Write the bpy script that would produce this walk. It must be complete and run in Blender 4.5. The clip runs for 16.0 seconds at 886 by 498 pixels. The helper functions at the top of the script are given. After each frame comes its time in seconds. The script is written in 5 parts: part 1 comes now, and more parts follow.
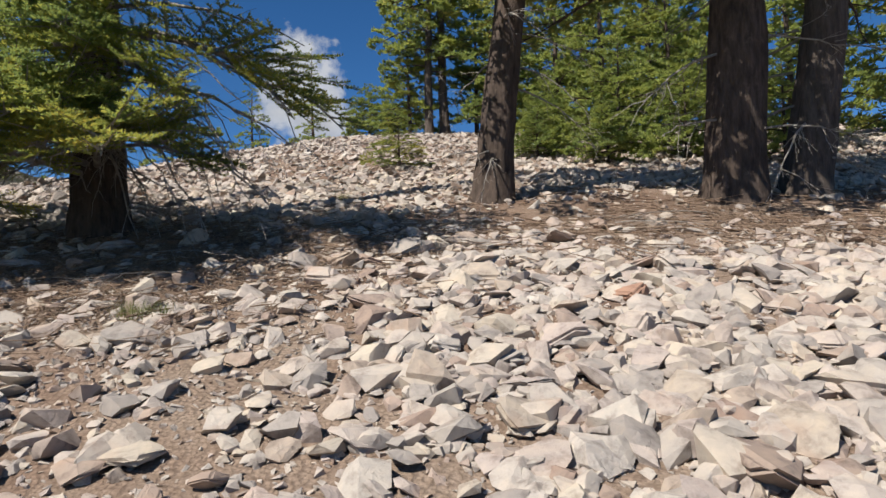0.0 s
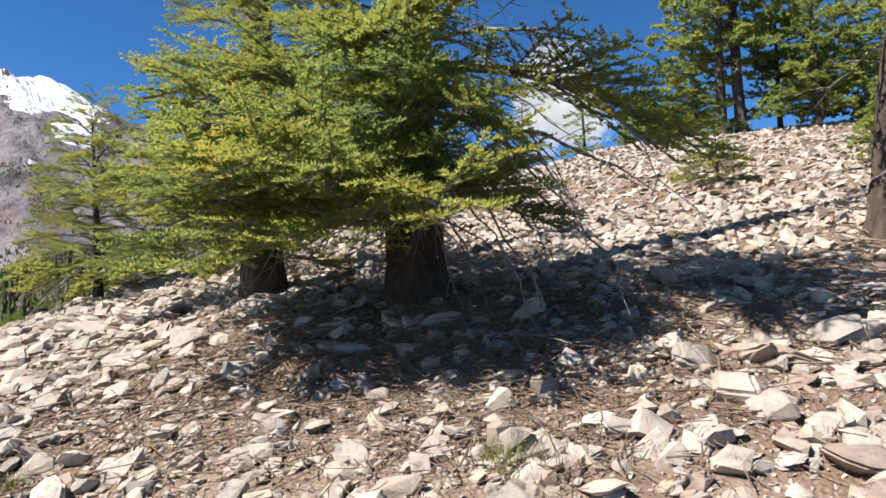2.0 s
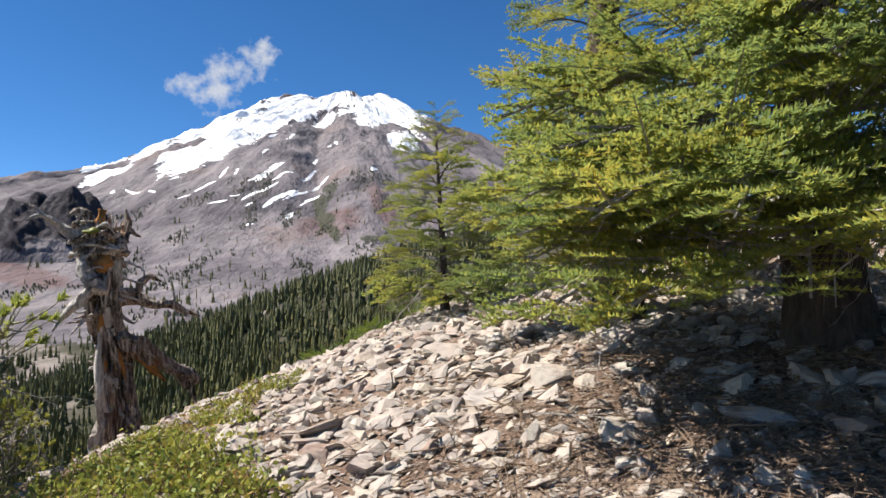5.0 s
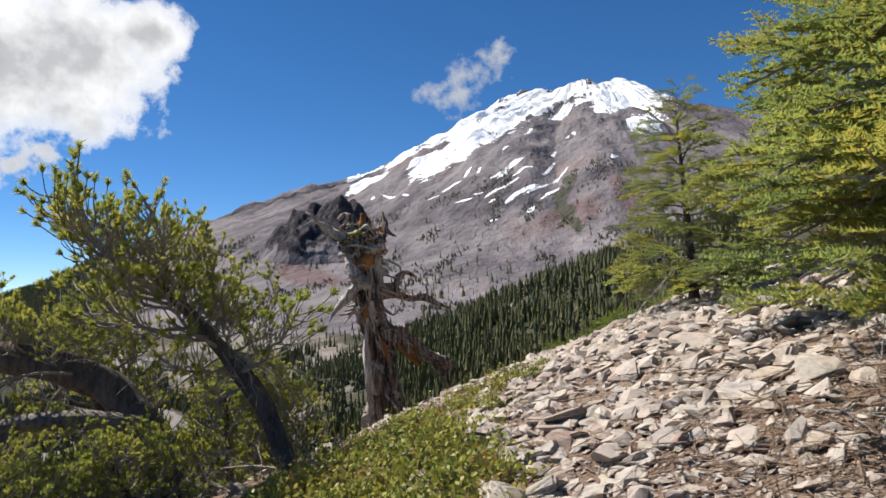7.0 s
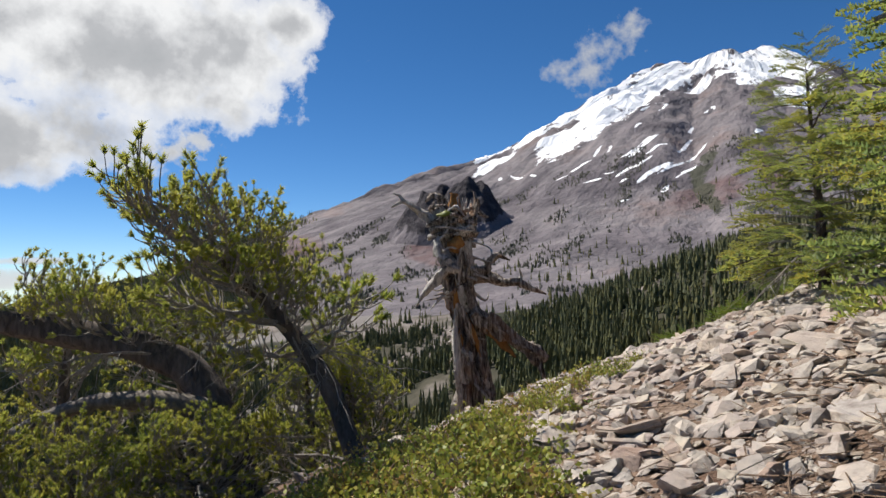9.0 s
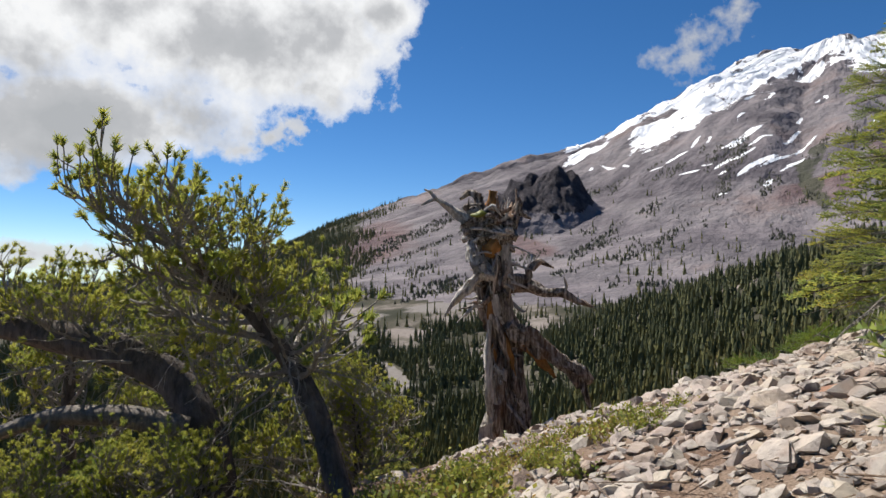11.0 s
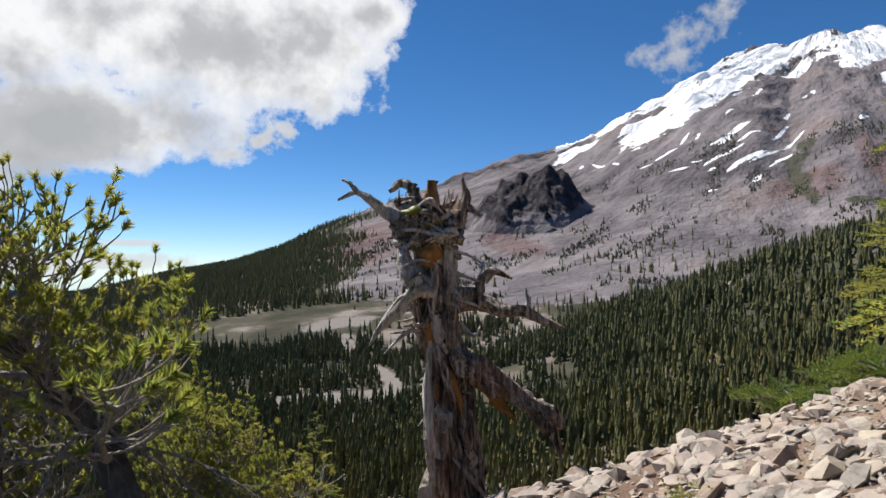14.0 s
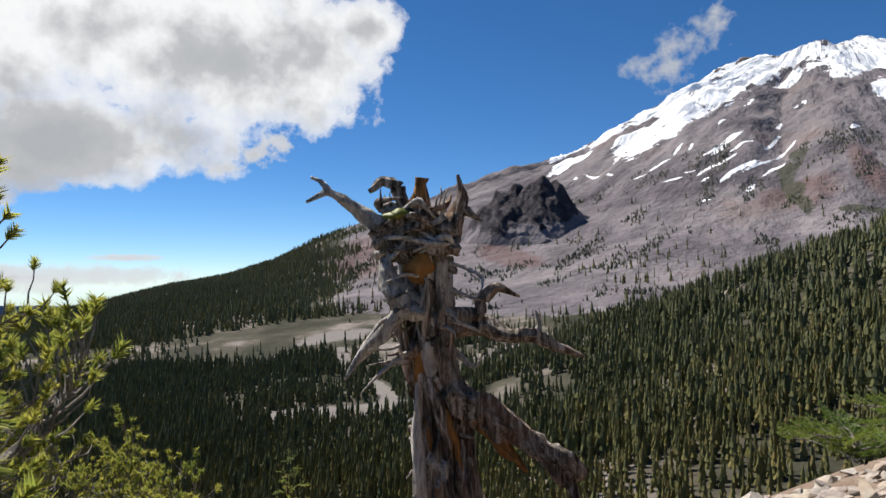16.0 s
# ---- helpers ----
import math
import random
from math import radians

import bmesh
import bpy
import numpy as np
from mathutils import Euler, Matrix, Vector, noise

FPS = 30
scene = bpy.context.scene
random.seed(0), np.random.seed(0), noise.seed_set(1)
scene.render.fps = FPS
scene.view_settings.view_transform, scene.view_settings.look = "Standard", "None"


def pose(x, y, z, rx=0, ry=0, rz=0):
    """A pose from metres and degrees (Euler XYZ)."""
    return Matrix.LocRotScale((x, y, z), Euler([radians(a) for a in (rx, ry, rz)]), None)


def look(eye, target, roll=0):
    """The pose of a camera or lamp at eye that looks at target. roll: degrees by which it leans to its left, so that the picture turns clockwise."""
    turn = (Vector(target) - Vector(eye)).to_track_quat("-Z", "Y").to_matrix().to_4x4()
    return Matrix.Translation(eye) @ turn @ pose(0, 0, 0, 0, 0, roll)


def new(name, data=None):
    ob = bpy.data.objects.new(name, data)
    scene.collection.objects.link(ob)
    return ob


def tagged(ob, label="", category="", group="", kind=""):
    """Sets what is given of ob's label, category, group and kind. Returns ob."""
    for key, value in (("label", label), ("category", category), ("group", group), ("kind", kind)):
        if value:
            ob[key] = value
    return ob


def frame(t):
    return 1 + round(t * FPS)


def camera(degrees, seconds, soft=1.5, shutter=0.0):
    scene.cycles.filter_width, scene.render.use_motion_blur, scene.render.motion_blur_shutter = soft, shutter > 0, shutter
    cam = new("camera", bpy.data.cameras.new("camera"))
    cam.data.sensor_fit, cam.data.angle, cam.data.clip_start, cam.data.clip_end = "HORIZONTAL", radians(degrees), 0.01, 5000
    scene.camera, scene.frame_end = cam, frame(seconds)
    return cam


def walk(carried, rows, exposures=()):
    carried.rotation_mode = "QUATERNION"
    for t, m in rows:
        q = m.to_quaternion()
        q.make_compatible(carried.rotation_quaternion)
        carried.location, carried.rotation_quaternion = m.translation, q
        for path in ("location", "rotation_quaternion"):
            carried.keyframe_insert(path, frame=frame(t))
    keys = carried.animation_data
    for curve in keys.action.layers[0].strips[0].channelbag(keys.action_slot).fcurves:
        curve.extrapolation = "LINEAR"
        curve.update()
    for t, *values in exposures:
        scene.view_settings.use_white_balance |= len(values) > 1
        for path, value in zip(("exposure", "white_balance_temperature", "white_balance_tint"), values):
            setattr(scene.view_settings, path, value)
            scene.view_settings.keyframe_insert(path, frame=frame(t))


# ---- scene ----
cam = camera(66.2, 16.0)
METRES, EYE, TILT, LEAN, TURN = 9.0, 1.5, 3.0, 1.5, 0.0
EXPOSURES = [(0.0, 0.78), (0.7, 0.9), (1.5, 1.35), (2.6, 1.25), (5.0, 1.19), (7.5, 0.85), (9.5, 0.74), (12.0, 0.82), (16.0, 0.79)]
SUN_STRENGTH, SKY_STRENGTH, SKY_AIR = 4.3, 0.067, 0.8
ROWS = [
    (0.0, 0.0, 0.0, 0.0, -0.0, 0.0, 0.0),
    (0.5, -0.0315, 0.0527, 0.0008, 9.04, 0.56, 0.23),
    (1.0, -0.0652, 0.0972, 0.0272, 14.59, 0.32, 0.32),
    (1.5, -0.105, 0.132, 0.0485, 19.68, 0.01, 0.74),
    (2.0, -0.118, 0.1448, 0.0591, 21.43, 0.68, 1.49),
    (2.5, -0.1314, 0.1742, 0.0683, 21.8, -0.27, 1.09),
    (3.0, -0.1592, 0.1865, 0.0761, 22.05, -0.28, 0.06),
    (3.5, -0.182, 0.1931, 0.0794, 22.54, 0.35, 0.7),
    (4.0, -0.1934, 0.1965, 0.0859, 29.91, 0.78, 1.64),
    (4.5, -0.2049, 0.1971, 0.0908, 38.7, 0.78, 1.83),
    (5.0, -0.215, 0.1949, 0.0945, 46.93, 0.68, 2.18),
    (7.5, -0.208, 0.1987, 0.0895, 69.19, 0.74, 3.99),
    (8.0, -0.2123, 0.2127, 0.0828, 70.23, -0.09, 3.27),
    (8.5, -0.2418, 0.2442, 0.0838, 71.79, -0.97, 3.68),
    (9.0, -0.255, 0.2771, 0.0904, 77.96, 0.38, 4.05),
    (9.5, -0.2645, 0.3157, 0.0998, 82.44, 1.09, 3.55),
    (12.0, -0.4378, 0.4078, 0.1088, 85.74, -0.51, 2.32),
    (12.5, -0.4741, 0.4275, 0.1094, 85.43, -0.53, 3.62),
    (13.0, -0.5103, 0.4523, 0.1123, 85.06, -0.26, 2.96),
    (13.5, -0.548, 0.4648, 0.1096, 84.83, -0.07, 2.87),
    (14.0, -0.5887, 0.4806, 0.1134, 84.58, -0.21, 3.09),
    (14.5, -0.6253, 0.4979, 0.115, 84.33, -0.1, 3.06),
    (15.0, -0.6572, 0.501, 0.1161, 84.18, 0.28, 2.05),
    (15.5, -0.6999, 0.4946, 0.1163, 84.2, 0.35, 2.69),
    (16.0, -0.7325, 0.4974, 0.1125, 84.17, 0.78, 3.58),
]
walk_rows = [(t, pose(0, 0, EYE, TILT, LEAN, TURN) @ pose(METRES * x, METRES * y, METRES * z, 90 + pitch, roll, yaw))
             for t, x, y, z, yaw, pitch, roll in ROWS]
walk(cam, walk_rows, EXPOSURES)

# ---------------------------------------------------------------- light
SUN_YAW, SUN_ELEV = 131.0, 53.0     # degrees left of +y, degrees up
sun_dir = Vector((-math.sin(radians(SUN_YAW)) * math.cos(radians(SUN_ELEV)), math.cos(radians(SUN_YAW)) * math.cos(radians(SUN_ELEV)), math.sin(radians(SUN_ELEV))))
world = bpy.data.worlds.new("sky")
scene.world = world
world.use_nodes = True
wt = world.node_tree
wt.nodes.clear()
w_out = wt.nodes.new("ShaderNodeOutputWorld")
w_bg = wt.nodes.new("ShaderNodeBackground")
w_sky = wt.nodes.new("ShaderNodeTexSky")
w_sky.sky_type = "NISHITA"
w_sky.sun_disc = False
w_sky.sun_elevation = radians(SUN_ELEV)
w_sky.sun_rotation = radians(-SUN_YAW)
w_sky.altitude = 2500
w_sky.air_density, w_sky.dust_density, w_sky.ozone_density = SKY_AIR, 0.0, 4.0
w_bg.inputs["Strength"].default_value = SKY_STRENGTH
w_hue = wt.nodes.new("ShaderNodeHueSaturation")
w_hue.inputs["Saturation"].default_value = 1.22
wt.links.new(w_sky.outputs[0], w_hue.inputs["Color"])
wt.links.new(w_hue.outputs[0], w_bg.inputs["Color"])
wt.links.new(w_bg.outputs[0], w_out.inputs["Surface"])
sun_data = bpy.data.lights.new("sun", "SUN")
sun_data.energy = SUN_STRENGTH
sun_data.angle = radians(0.55)
sun_data.color = (1.0, 0.95, 0.87)
sun = new("sun", sun_data)
sun.matrix_world = look(sun_dir * 100, (0, 0, 0))


# ---------------------------------------------------------------- materials
def mat(name, rough=0.9, spec=0.3):
    m = bpy.data.materials.new(name)
    m.use_nodes = True
    b = m.node_tree.nodes["Principled BSDF"]
    b.inputs["Roughness"].default_value = rough
    b.inputs["Specular IOR Level"].default_value = spec
    return m, m.node_tree, b


def node(tree, kind, **values):
    n = tree.nodes.new(kind)
    for k, v in values.items():
        n.inputs[k.replace("_", " ")].default_value = v
    return n


def ramp(tree, source, stops):
    r = tree.nodes.new("ShaderNodeValToRGB")
    e = r.color_ramp.elements
    while len(e) < len(stops):
        e.new(0.5)
    for s, (p, c) in zip(e, stops):
        s.position, s.color = p, (*c, 1)
    tree.links.new(source, r.inputs[0])
    return r.outputs[0]


def mixc(tree, fac, a, b, mode="MIX"):
    m = tree.nodes.new("ShaderNodeMix")
    m.data_type, m.blend_type = "RGBA", mode
    for sock, v in ((m.inputs[0], fac), (m.inputs[6], a), (m.inputs[7], b)):
        if isinstance(v, (int, float)):
            sock.default_value = v
        elif isinstance(v, tuple):
            sock.default_value = (*v, 1)
        else:
            tree.links.new(v, sock)
    return m.outputs[2]


def calc(tree, op, a, b=0.0):
    m = tree.nodes.new("ShaderNodeMath")
    m.operation = op
    for sock, v in zip(m.inputs, (a, b)):
        if isinstance(v, (int, float)):
            sock.default_value = v
        else:
            tree.links.new(v, sock)
    return m.outputs[0]


def noise_tex(tree, coord, scale, detail=4.0, rough=0.6, size=(1, 1, 1)):
    if size != (1, 1, 1):
        mp = tree.nodes.new("ShaderNodeMapping")
        mp.inputs["Scale"].default_value = size
        tree.links.new(coord, mp.inputs["Vector"])
        coord = mp.outputs[0]
    n = node(tree, "ShaderNodeTexNoise", Scale=scale, Detail=detail, Roughness=rough)
    tree.links.new(coord, n.inputs["Vector"])
    return n.outputs["Fac"]


def bump(tree, bsdf, height, strength, distance):
    b = node(tree, "ShaderNodeBump", Strength=strength, Distance=distance)
    tree.links.new(height, b.inputs["Height"])
    tree.links.new(b.outputs[0], bsdf.inputs["Normal"])


def place(tree, what="Object"):
    return tree.nodes.new("ShaderNodeTexCoord").outputs[what]


def world_place(tree):
    return tree.nodes.new("ShaderNodeNewGeometry").outputs["Position"]


def rock_material(name, stops, per_island=False, scale=9.0):
    m, t, b = mat(name, 0.92, 0.25)
    at = world_place(t)
    if per_island:
        rnd = t.nodes.new("ShaderNodeNewGeometry").outputs["Random Per Island"]
    else:
        rnd = t.nodes.new("ShaderNodeObjectInfo").outputs["Random"]
    base = ramp(t, rnd, stops)
    blot = ramp(t, noise_tex(t, at, scale, 6, 0.65), [(0.3, (0.5, 0.46, 0.44)), (0.48, (0.92, 0.9, 0.88)), (0.7, (1.12, 1.06, 0.98))])
    col = mixc(t, 0.95, base, blot, "MULTIPLY")
    rust = ramp(t, noise_tex(t, at, 3.1, 3, 0.6), [(0.56, (0, 0, 0)), (0.72, (1, 1, 1))])
    col = mixc(t, calc(t, "MULTIPLY", rust, 0.35), col, (0.36, 0.2, 0.12))
    t.links.new(col, b.inputs["Base Color"])
    bump(t, b, noise_tex(t, at, 24.0, 8, 0.72), 0.6, 0.04)
    return m


PALE = [(0.0, (0.3, 0.27, 0.25)), (0.3, (0.48, 0.435, 0.385)), (0.55, (0.43, 0.365, 0.33)), (0.75, (0.5, 0.445, 0.37)), (0.9, (0.31, 0.235, 0.195)), (1.0, (0.55, 0.505, 0.455))]
GREY = [(0.0, (0.33, 0.3, 0.285)), (0.5, (0.4, 0.365, 0.345)), (1.0, (0.47, 0.425, 0.39))]
m_rock = rock_material("pale_volcanic_rock", PALE)
m_rubble = rock_material("volcanic_rubble", PALE, True)
m_slab = rock_material("pink_grey_slab", GREY)
m_redrock = rock_material("rusty_rock", [(0.0, (0.33, 0.19, 0.13)), (1.0, (0.42, 0.27, 0.2))])


def soil_material():
    m, t, b = mat("scree_soil", 0.97, 0.15)
    at = world_place(t)
    big = noise_tex(t, at, 0.6, 4, 0.6)
    col = ramp(t, big, [(0.3, (0.15, 0.098, 0.072)), (0.45, (0.23, 0.168, 0.128)), (0.6, (0.29, 0.232, 0.182)), (0.75, (0.185, 0.123, 0.092))])
    v = node(t, "ShaderNodeTexVoronoi", Scale=38.0)
    t.links.new(at, v.inputs["Vector"])
    peb = ramp(t, v.outputs["Distance"], [(0.0, (1.1, 1.07, 1.04)), (0.45, (0.95, 0.93, 0.9)), (0.8, (0.7, 0.66, 0.63))])
    col = mixc(t, 0.8, col, peb, "MULTIPLY")
    fine = ramp(t, noise_tex(t, at, 60, 4, 0.7), [(0.3, (0.55, 0.5, 0.48)), (0.65, (1.15, 1.1, 1.08))])
    col = mixc(t, 0.7, col, fine, "MULTIPLY")
    t.links.new(col, b.inputs["Base Color"])
    h = mixc(t, 0.5, v.outputs["Distance"], noise_tex(t, at, 45, 5, 0.7))
    bump(t, b, h, 0.8, 0.04)
    return m


def valley_material():
    m, t, b = mat("valley_floor", 0.98, 0.1)
    at = world_place(t)
    col = ramp(t, noise_tex(t, at, 0.012, 6, 0.6), [(0.4, (0.035, 0.036, 0.024)), (0.53, (0.075, 0.068, 0.05)), (0.64, (0.22, 0.19, 0.17))])
    track = t.nodes.new("ShaderNodeAttribute")
    track.attribute_name = "gravel"
    edge = calc(t, "ADD", track.outputs["Fac"], calc(t, "SUBTRACT", noise_tex(t, at, 0.03, 5, 0.65), 0.5))
    col = mixc(t, ramp(t, edge, [(0.0, (0, 0, 0)), (0.15, (1, 1, 1))]), col, (0.19, 0.172, 0.158))
    col = mixc(t, 0.6, col, ramp(t, noise_tex(t, at, 0.25, 4, 0.7), [(0.3, (0.6, 0.6, 0.6)), (0.7, (1.2, 1.2, 1.2))]), "MULTIPLY")
    t.links.new(col, b.inputs["Base Color"])
    return m


def mountain_material():
    """Grey-violet ash and lava, rusty bands, dark outcrops, and snow above the tree line."""
    m, t, b = mat("volcano_slope", 0.95, 0.15)
    at = world_place(t)
    sep = t.nodes.new("ShaderNodeSeparateXYZ")
    t.links.new(at, sep.inputs[0])
    dx, dy = calc(t, "SUBTRACT", sep.outputs[0], PEAK[0]), calc(t, "SUBTRACT", sep.outputs[1], PEAK[1])
    ang = calc(t, "MULTIPLY", calc(t, "ARCTAN2", calc(t, "MULTIPLY", dx, -1.0), calc(t, "MULTIPLY", dy, -1.0)), 1000.0)
    rad = calc(t, "SQRT", calc(t, "ADD", calc(t, "MULTIPLY", dx, dx), calc(t, "MULTIPLY", dy, dy)))
    comb = t.nodes.new("ShaderNodeCombineXYZ")
    t.links.new(ang, comb.inputs[0])
    t.links.new(calc(t, "MULTIPLY", rad, 0.22), comb.inputs[1])
    flow = comb.outputs[0]
    base = ramp(t, noise_tex(t, at, 0.0035, 8, 0.68), [(0.32, (0.085, 0.075, 0.085)), (0.45, (0.135, 0.12, 0.13)), (0.56, (0.18, 0.163, 0.17)), (0.68, (0.185, 0.145, 0.14))])
    gully = ramp(t, noise_tex(t, flow, 0.022, 5, 0.65), [(0.3, (0.5, 0.5, 0.53)), (0.5, (1.0, 1.0, 1.0)), (0.7, (1.35, 1.32, 1.3))])
    col = mixc(t, 0.85, base, gully, "MULTIPLY")
    fine = ramp(t, noise_tex(t, at, 0.03, 8, 0.8), [(0.32, (0.45, 0.45, 0.46)), (0.6, (1.15, 1.14, 1.13))])
    col = mixc(t, 0.5, col, fine, "MULTIPLY")
    def field(name):
        a = t.nodes.new("ShaderNodeAttribute")
        a.attribute_name = name
        return a.outputs["Fac"]

    rag = calc(t, "SUBTRACT", noise_tex(t, flow, 0.035, 6, 0.7), 0.5)
    blot = calc(t, "SUBTRACT", noise_tex(t, at, 0.02, 7, 0.72), 0.5)
    # rusty cinders west of the crag and in the gullies
    cinder = ramp(t, calc(t, "ADD", field("cinder"), calc(t, "MULTIPLY", blot, 0.9)), [(0.0, (0, 0, 0)), (0.4, (0.7, 0.7, 0.7))])
    col = mixc(t, cinder, col, (0.115, 0.062, 0.058))
    # a tongue of low scrub
    scrub = ramp(t, calc(t, "ADD", field("scrub"), calc(t, "MULTIPLY", blot, 2.2)), [(0.1, (0, 0, 0)), (0.2, (0.9, 0.9, 0.9))])
    col = mixc(t, scrub, col, (0.05, 0.052, 0.035))
    # dark rock breaks through near the crest
    top = ramp(t, calc(t, "DIVIDE", sep.outputs[2], 1000.0), [(0.3, (0, 0, 0)), (0.7, (1, 1, 1))])
    bare = ramp(t, noise_tex(t, at, 0.012, 8, 0.75), [(0.55, (0, 0, 0)), (0.62, (1, 1, 1))])
    col = mixc(t, calc(t, "MULTIPLY", calc(t, "MULTIPLY", top, bare), 0.7), col, (0.05, 0.045, 0.055))
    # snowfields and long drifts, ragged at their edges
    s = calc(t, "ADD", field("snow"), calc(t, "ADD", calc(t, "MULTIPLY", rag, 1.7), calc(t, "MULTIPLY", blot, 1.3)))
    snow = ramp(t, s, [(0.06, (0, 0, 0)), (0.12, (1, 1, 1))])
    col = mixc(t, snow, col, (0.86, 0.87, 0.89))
    t.links.new(col, b.inputs["Base Color"])
    rough_n = mixc(t, 0.65, noise_tex(t, at, 0.008, 7, 0.66), noise_tex(t, flow, 0.02, 6, 0.6))
    bump(t, b, rough_n, 1.0, 60.0)
    return m


def bark_material(name, dark, light, scale=1.0):
    m, t, b = mat(name, 0.95, 0.2)
    at = place(t)
    n = noise_tex(t, at, 14.0 * scale, 6, 0.7, (1, 1, 0.22))
    col = ramp(t, n, [(0.3, dark), (0.7, light)])
    lich = ramp(t, noise_tex(t, at, 5.0, 4, 0.7), [(0.6, (0, 0, 0)), (0.75, (1, 1, 1))])
    col = mixc(t, calc(t, "MULTIPLY", lich, 0.35), col, tuple(min(1, c * 2.2) for c in light))
    t.links.new(col, b.inputs["Base Color"])
    bump(t, b, n, 1.0, 0.05)
    return m


def leaf_material(name, stops, trans=0.25):
    m, t, b = mat(name, 0.55, 0.35)
    rnd = t.nodes.new("ShaderNodeNewGeometry").outputs["Random Per Island"]
    obr = t.nodes.new("ShaderNodeObjectInfo").outputs["Random"]
    n = noise_tex(t, world_place(t), 1.7, 3, 0.6)
    f = calc(t, "ADD", calc(t, "MULTIPLY", rnd, 0.35), calc(t, "ADD", calc(t, "MULTIPLY", n, 0.75), calc(t, "MULTIPLY", obr, 0.2)))
    col = ramp(t, calc(t, "SUBTRACT", f, 0.12), stops)
    t.links.new(col, b.inputs["Base Color"])
    tr = t.nodes.new("ShaderNodeBsdfTranslucent")
    t.links.new(col, tr.inputs["Color"])
    mx = t.nodes.new("ShaderNodeMixShader")
    mx.inputs[0].default_value = trans
    t.links.new(b.outputs[0], mx.inputs[1])
    t.links.new(tr.outputs[0], mx.inputs[2])
    t.links.new(mx.outputs[0], t.nodes["Material Output"].inputs["Surface"])
    return m


m_fir = leaf_material("fir_needles", [(0.1, (0.0957, 0.152, 0.0609)), (0.32, (0.174, 0.231, 0.074)), (0.5, (0.261, 0.3, 0.074)), (0.68, (0.374, 0.357, 0.0696)), (0.9, (0.435, 0.313, 0.0609))], 0.6)
m_fir_far = leaf_material("far_fir_needles", [(0.2, (0.125, 0.175, 0.0625)), (0.5, (0.25, 0.3, 0.0813)), (0.8, (0.4, 0.413, 0.0938))], 0.5)
m_pine = leaf_material("pine_needles", [(0.16, (0.11, 0.16, 0.04)), (0.36, (0.25, 0.3, 0.06)), (0.55, (0.4, 0.41, 0.08)), (0.75, (0.52, 0.47, 0.1))], 0.55)
m_mat = leaf_material("dwarf_fir_needles", [(0.2, (0.07, 0.12, 0.025)), (0.5, (0.15, 0.21, 0.035)), (0.8, (0.25, 0.29, 0.045))], 0.35)
m_shrub = leaf_material("shrub_leaves", [(0.2, (0.09, 0.13, 0.03)), (0.4, (0.21, 0.25, 0.045)), (0.62, (0.36, 0.34, 0.06)), (0.8, (0.38, 0.22, 0.08)), (0.93, (0.3, 0.12, 0.07))], 0.35)
m_grass = leaf_material("dry_grass", [(0.2, (0.08, 0.11, 0.03)), (0.6, (0.2, 0.2, 0.07)), (0.9, (0.3, 0.25, 0.12))])
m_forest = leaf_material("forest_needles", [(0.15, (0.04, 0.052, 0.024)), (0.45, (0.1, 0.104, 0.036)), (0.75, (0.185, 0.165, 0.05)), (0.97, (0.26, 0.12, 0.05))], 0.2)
m_scrub = leaf_material("dark_scrub", [(0.2, (0.03, 0.033, 0.022)), (0.6, (0.055, 0.055, 0.034)), (0.9, (0.085, 0.075, 0.045))], 0.1)
m_bark = bark_material("fir_bark", (0.035, 0.026, 0.021), (0.135, 0.1, 0.08))
m_palebark = bark_material("grey_fir_bark", (0.05, 0.04, 0.034), (0.15, 0.12, 0.1))
m_twig = bark_material("bare_twig_bark", (0.2, 0.175, 0.15), (0.46, 0.42, 0.38), 3.0)
m_litter = bark_material("dead_twig", (0.14, 0.085, 0.058), (0.38, 0.28, 0.2), 2.0)
m_limb = bark_material("weathered_limb", (0.1, 0.085, 0.072), (0.34, 0.3, 0.26), 1.5)
m_pinebark = bark_material("pine_bark", (0.05, 0.04, 0.035), (0.19, 0.16, 0.14))


def lava_material():
    m, t, b = mat("dark_lava", 0.95, 0.15)
    at = world_place(t)
    t.links.new(ramp(t, noise_tex(t, at, 0.05, 8, 0.7), [(0.3, (0.02, 0.018, 0.024)), (0.5, (0.06, 0.053, 0.06)), (0.68, (0.14, 0.123, 0.125))]), b.inputs["Base Color"])
    bump(t, b, noise_tex(t, at, 0.06, 8, 0.75), 1.0, 14.0)
    return m


m_lava = lava_material()
m_soil = soil_material()
m_valley = valley_material()

# ---------------------------------------------------------------- terrain
PEAK = (-2931.0, 2091.0)
FLANK_R = (0, 180, 380, 1004, 1560, 2013, 2455, 2700, 3170, 3600, 9000)
FLANK_Z = (1010, 1020, 990, 660, 440, 245, 75, 5, -70, -85, -120)
RIM_AZ = (44, 48, 50, 53, 55, 57.4, 59.3, 61.7, 64.3, 67, 69.2, 72, 75.7, 79, 81, 87, 92.9, 98.4, 102, 106, 112)
RIM_DZ = (-60, -48, -22, -8, -5, -36, 2, 20, 26, 8, 0, -36, -32, 0, 18, 30, 38, 12, 20, 28, 0)
CRAG = (-1425.0, 322.0)


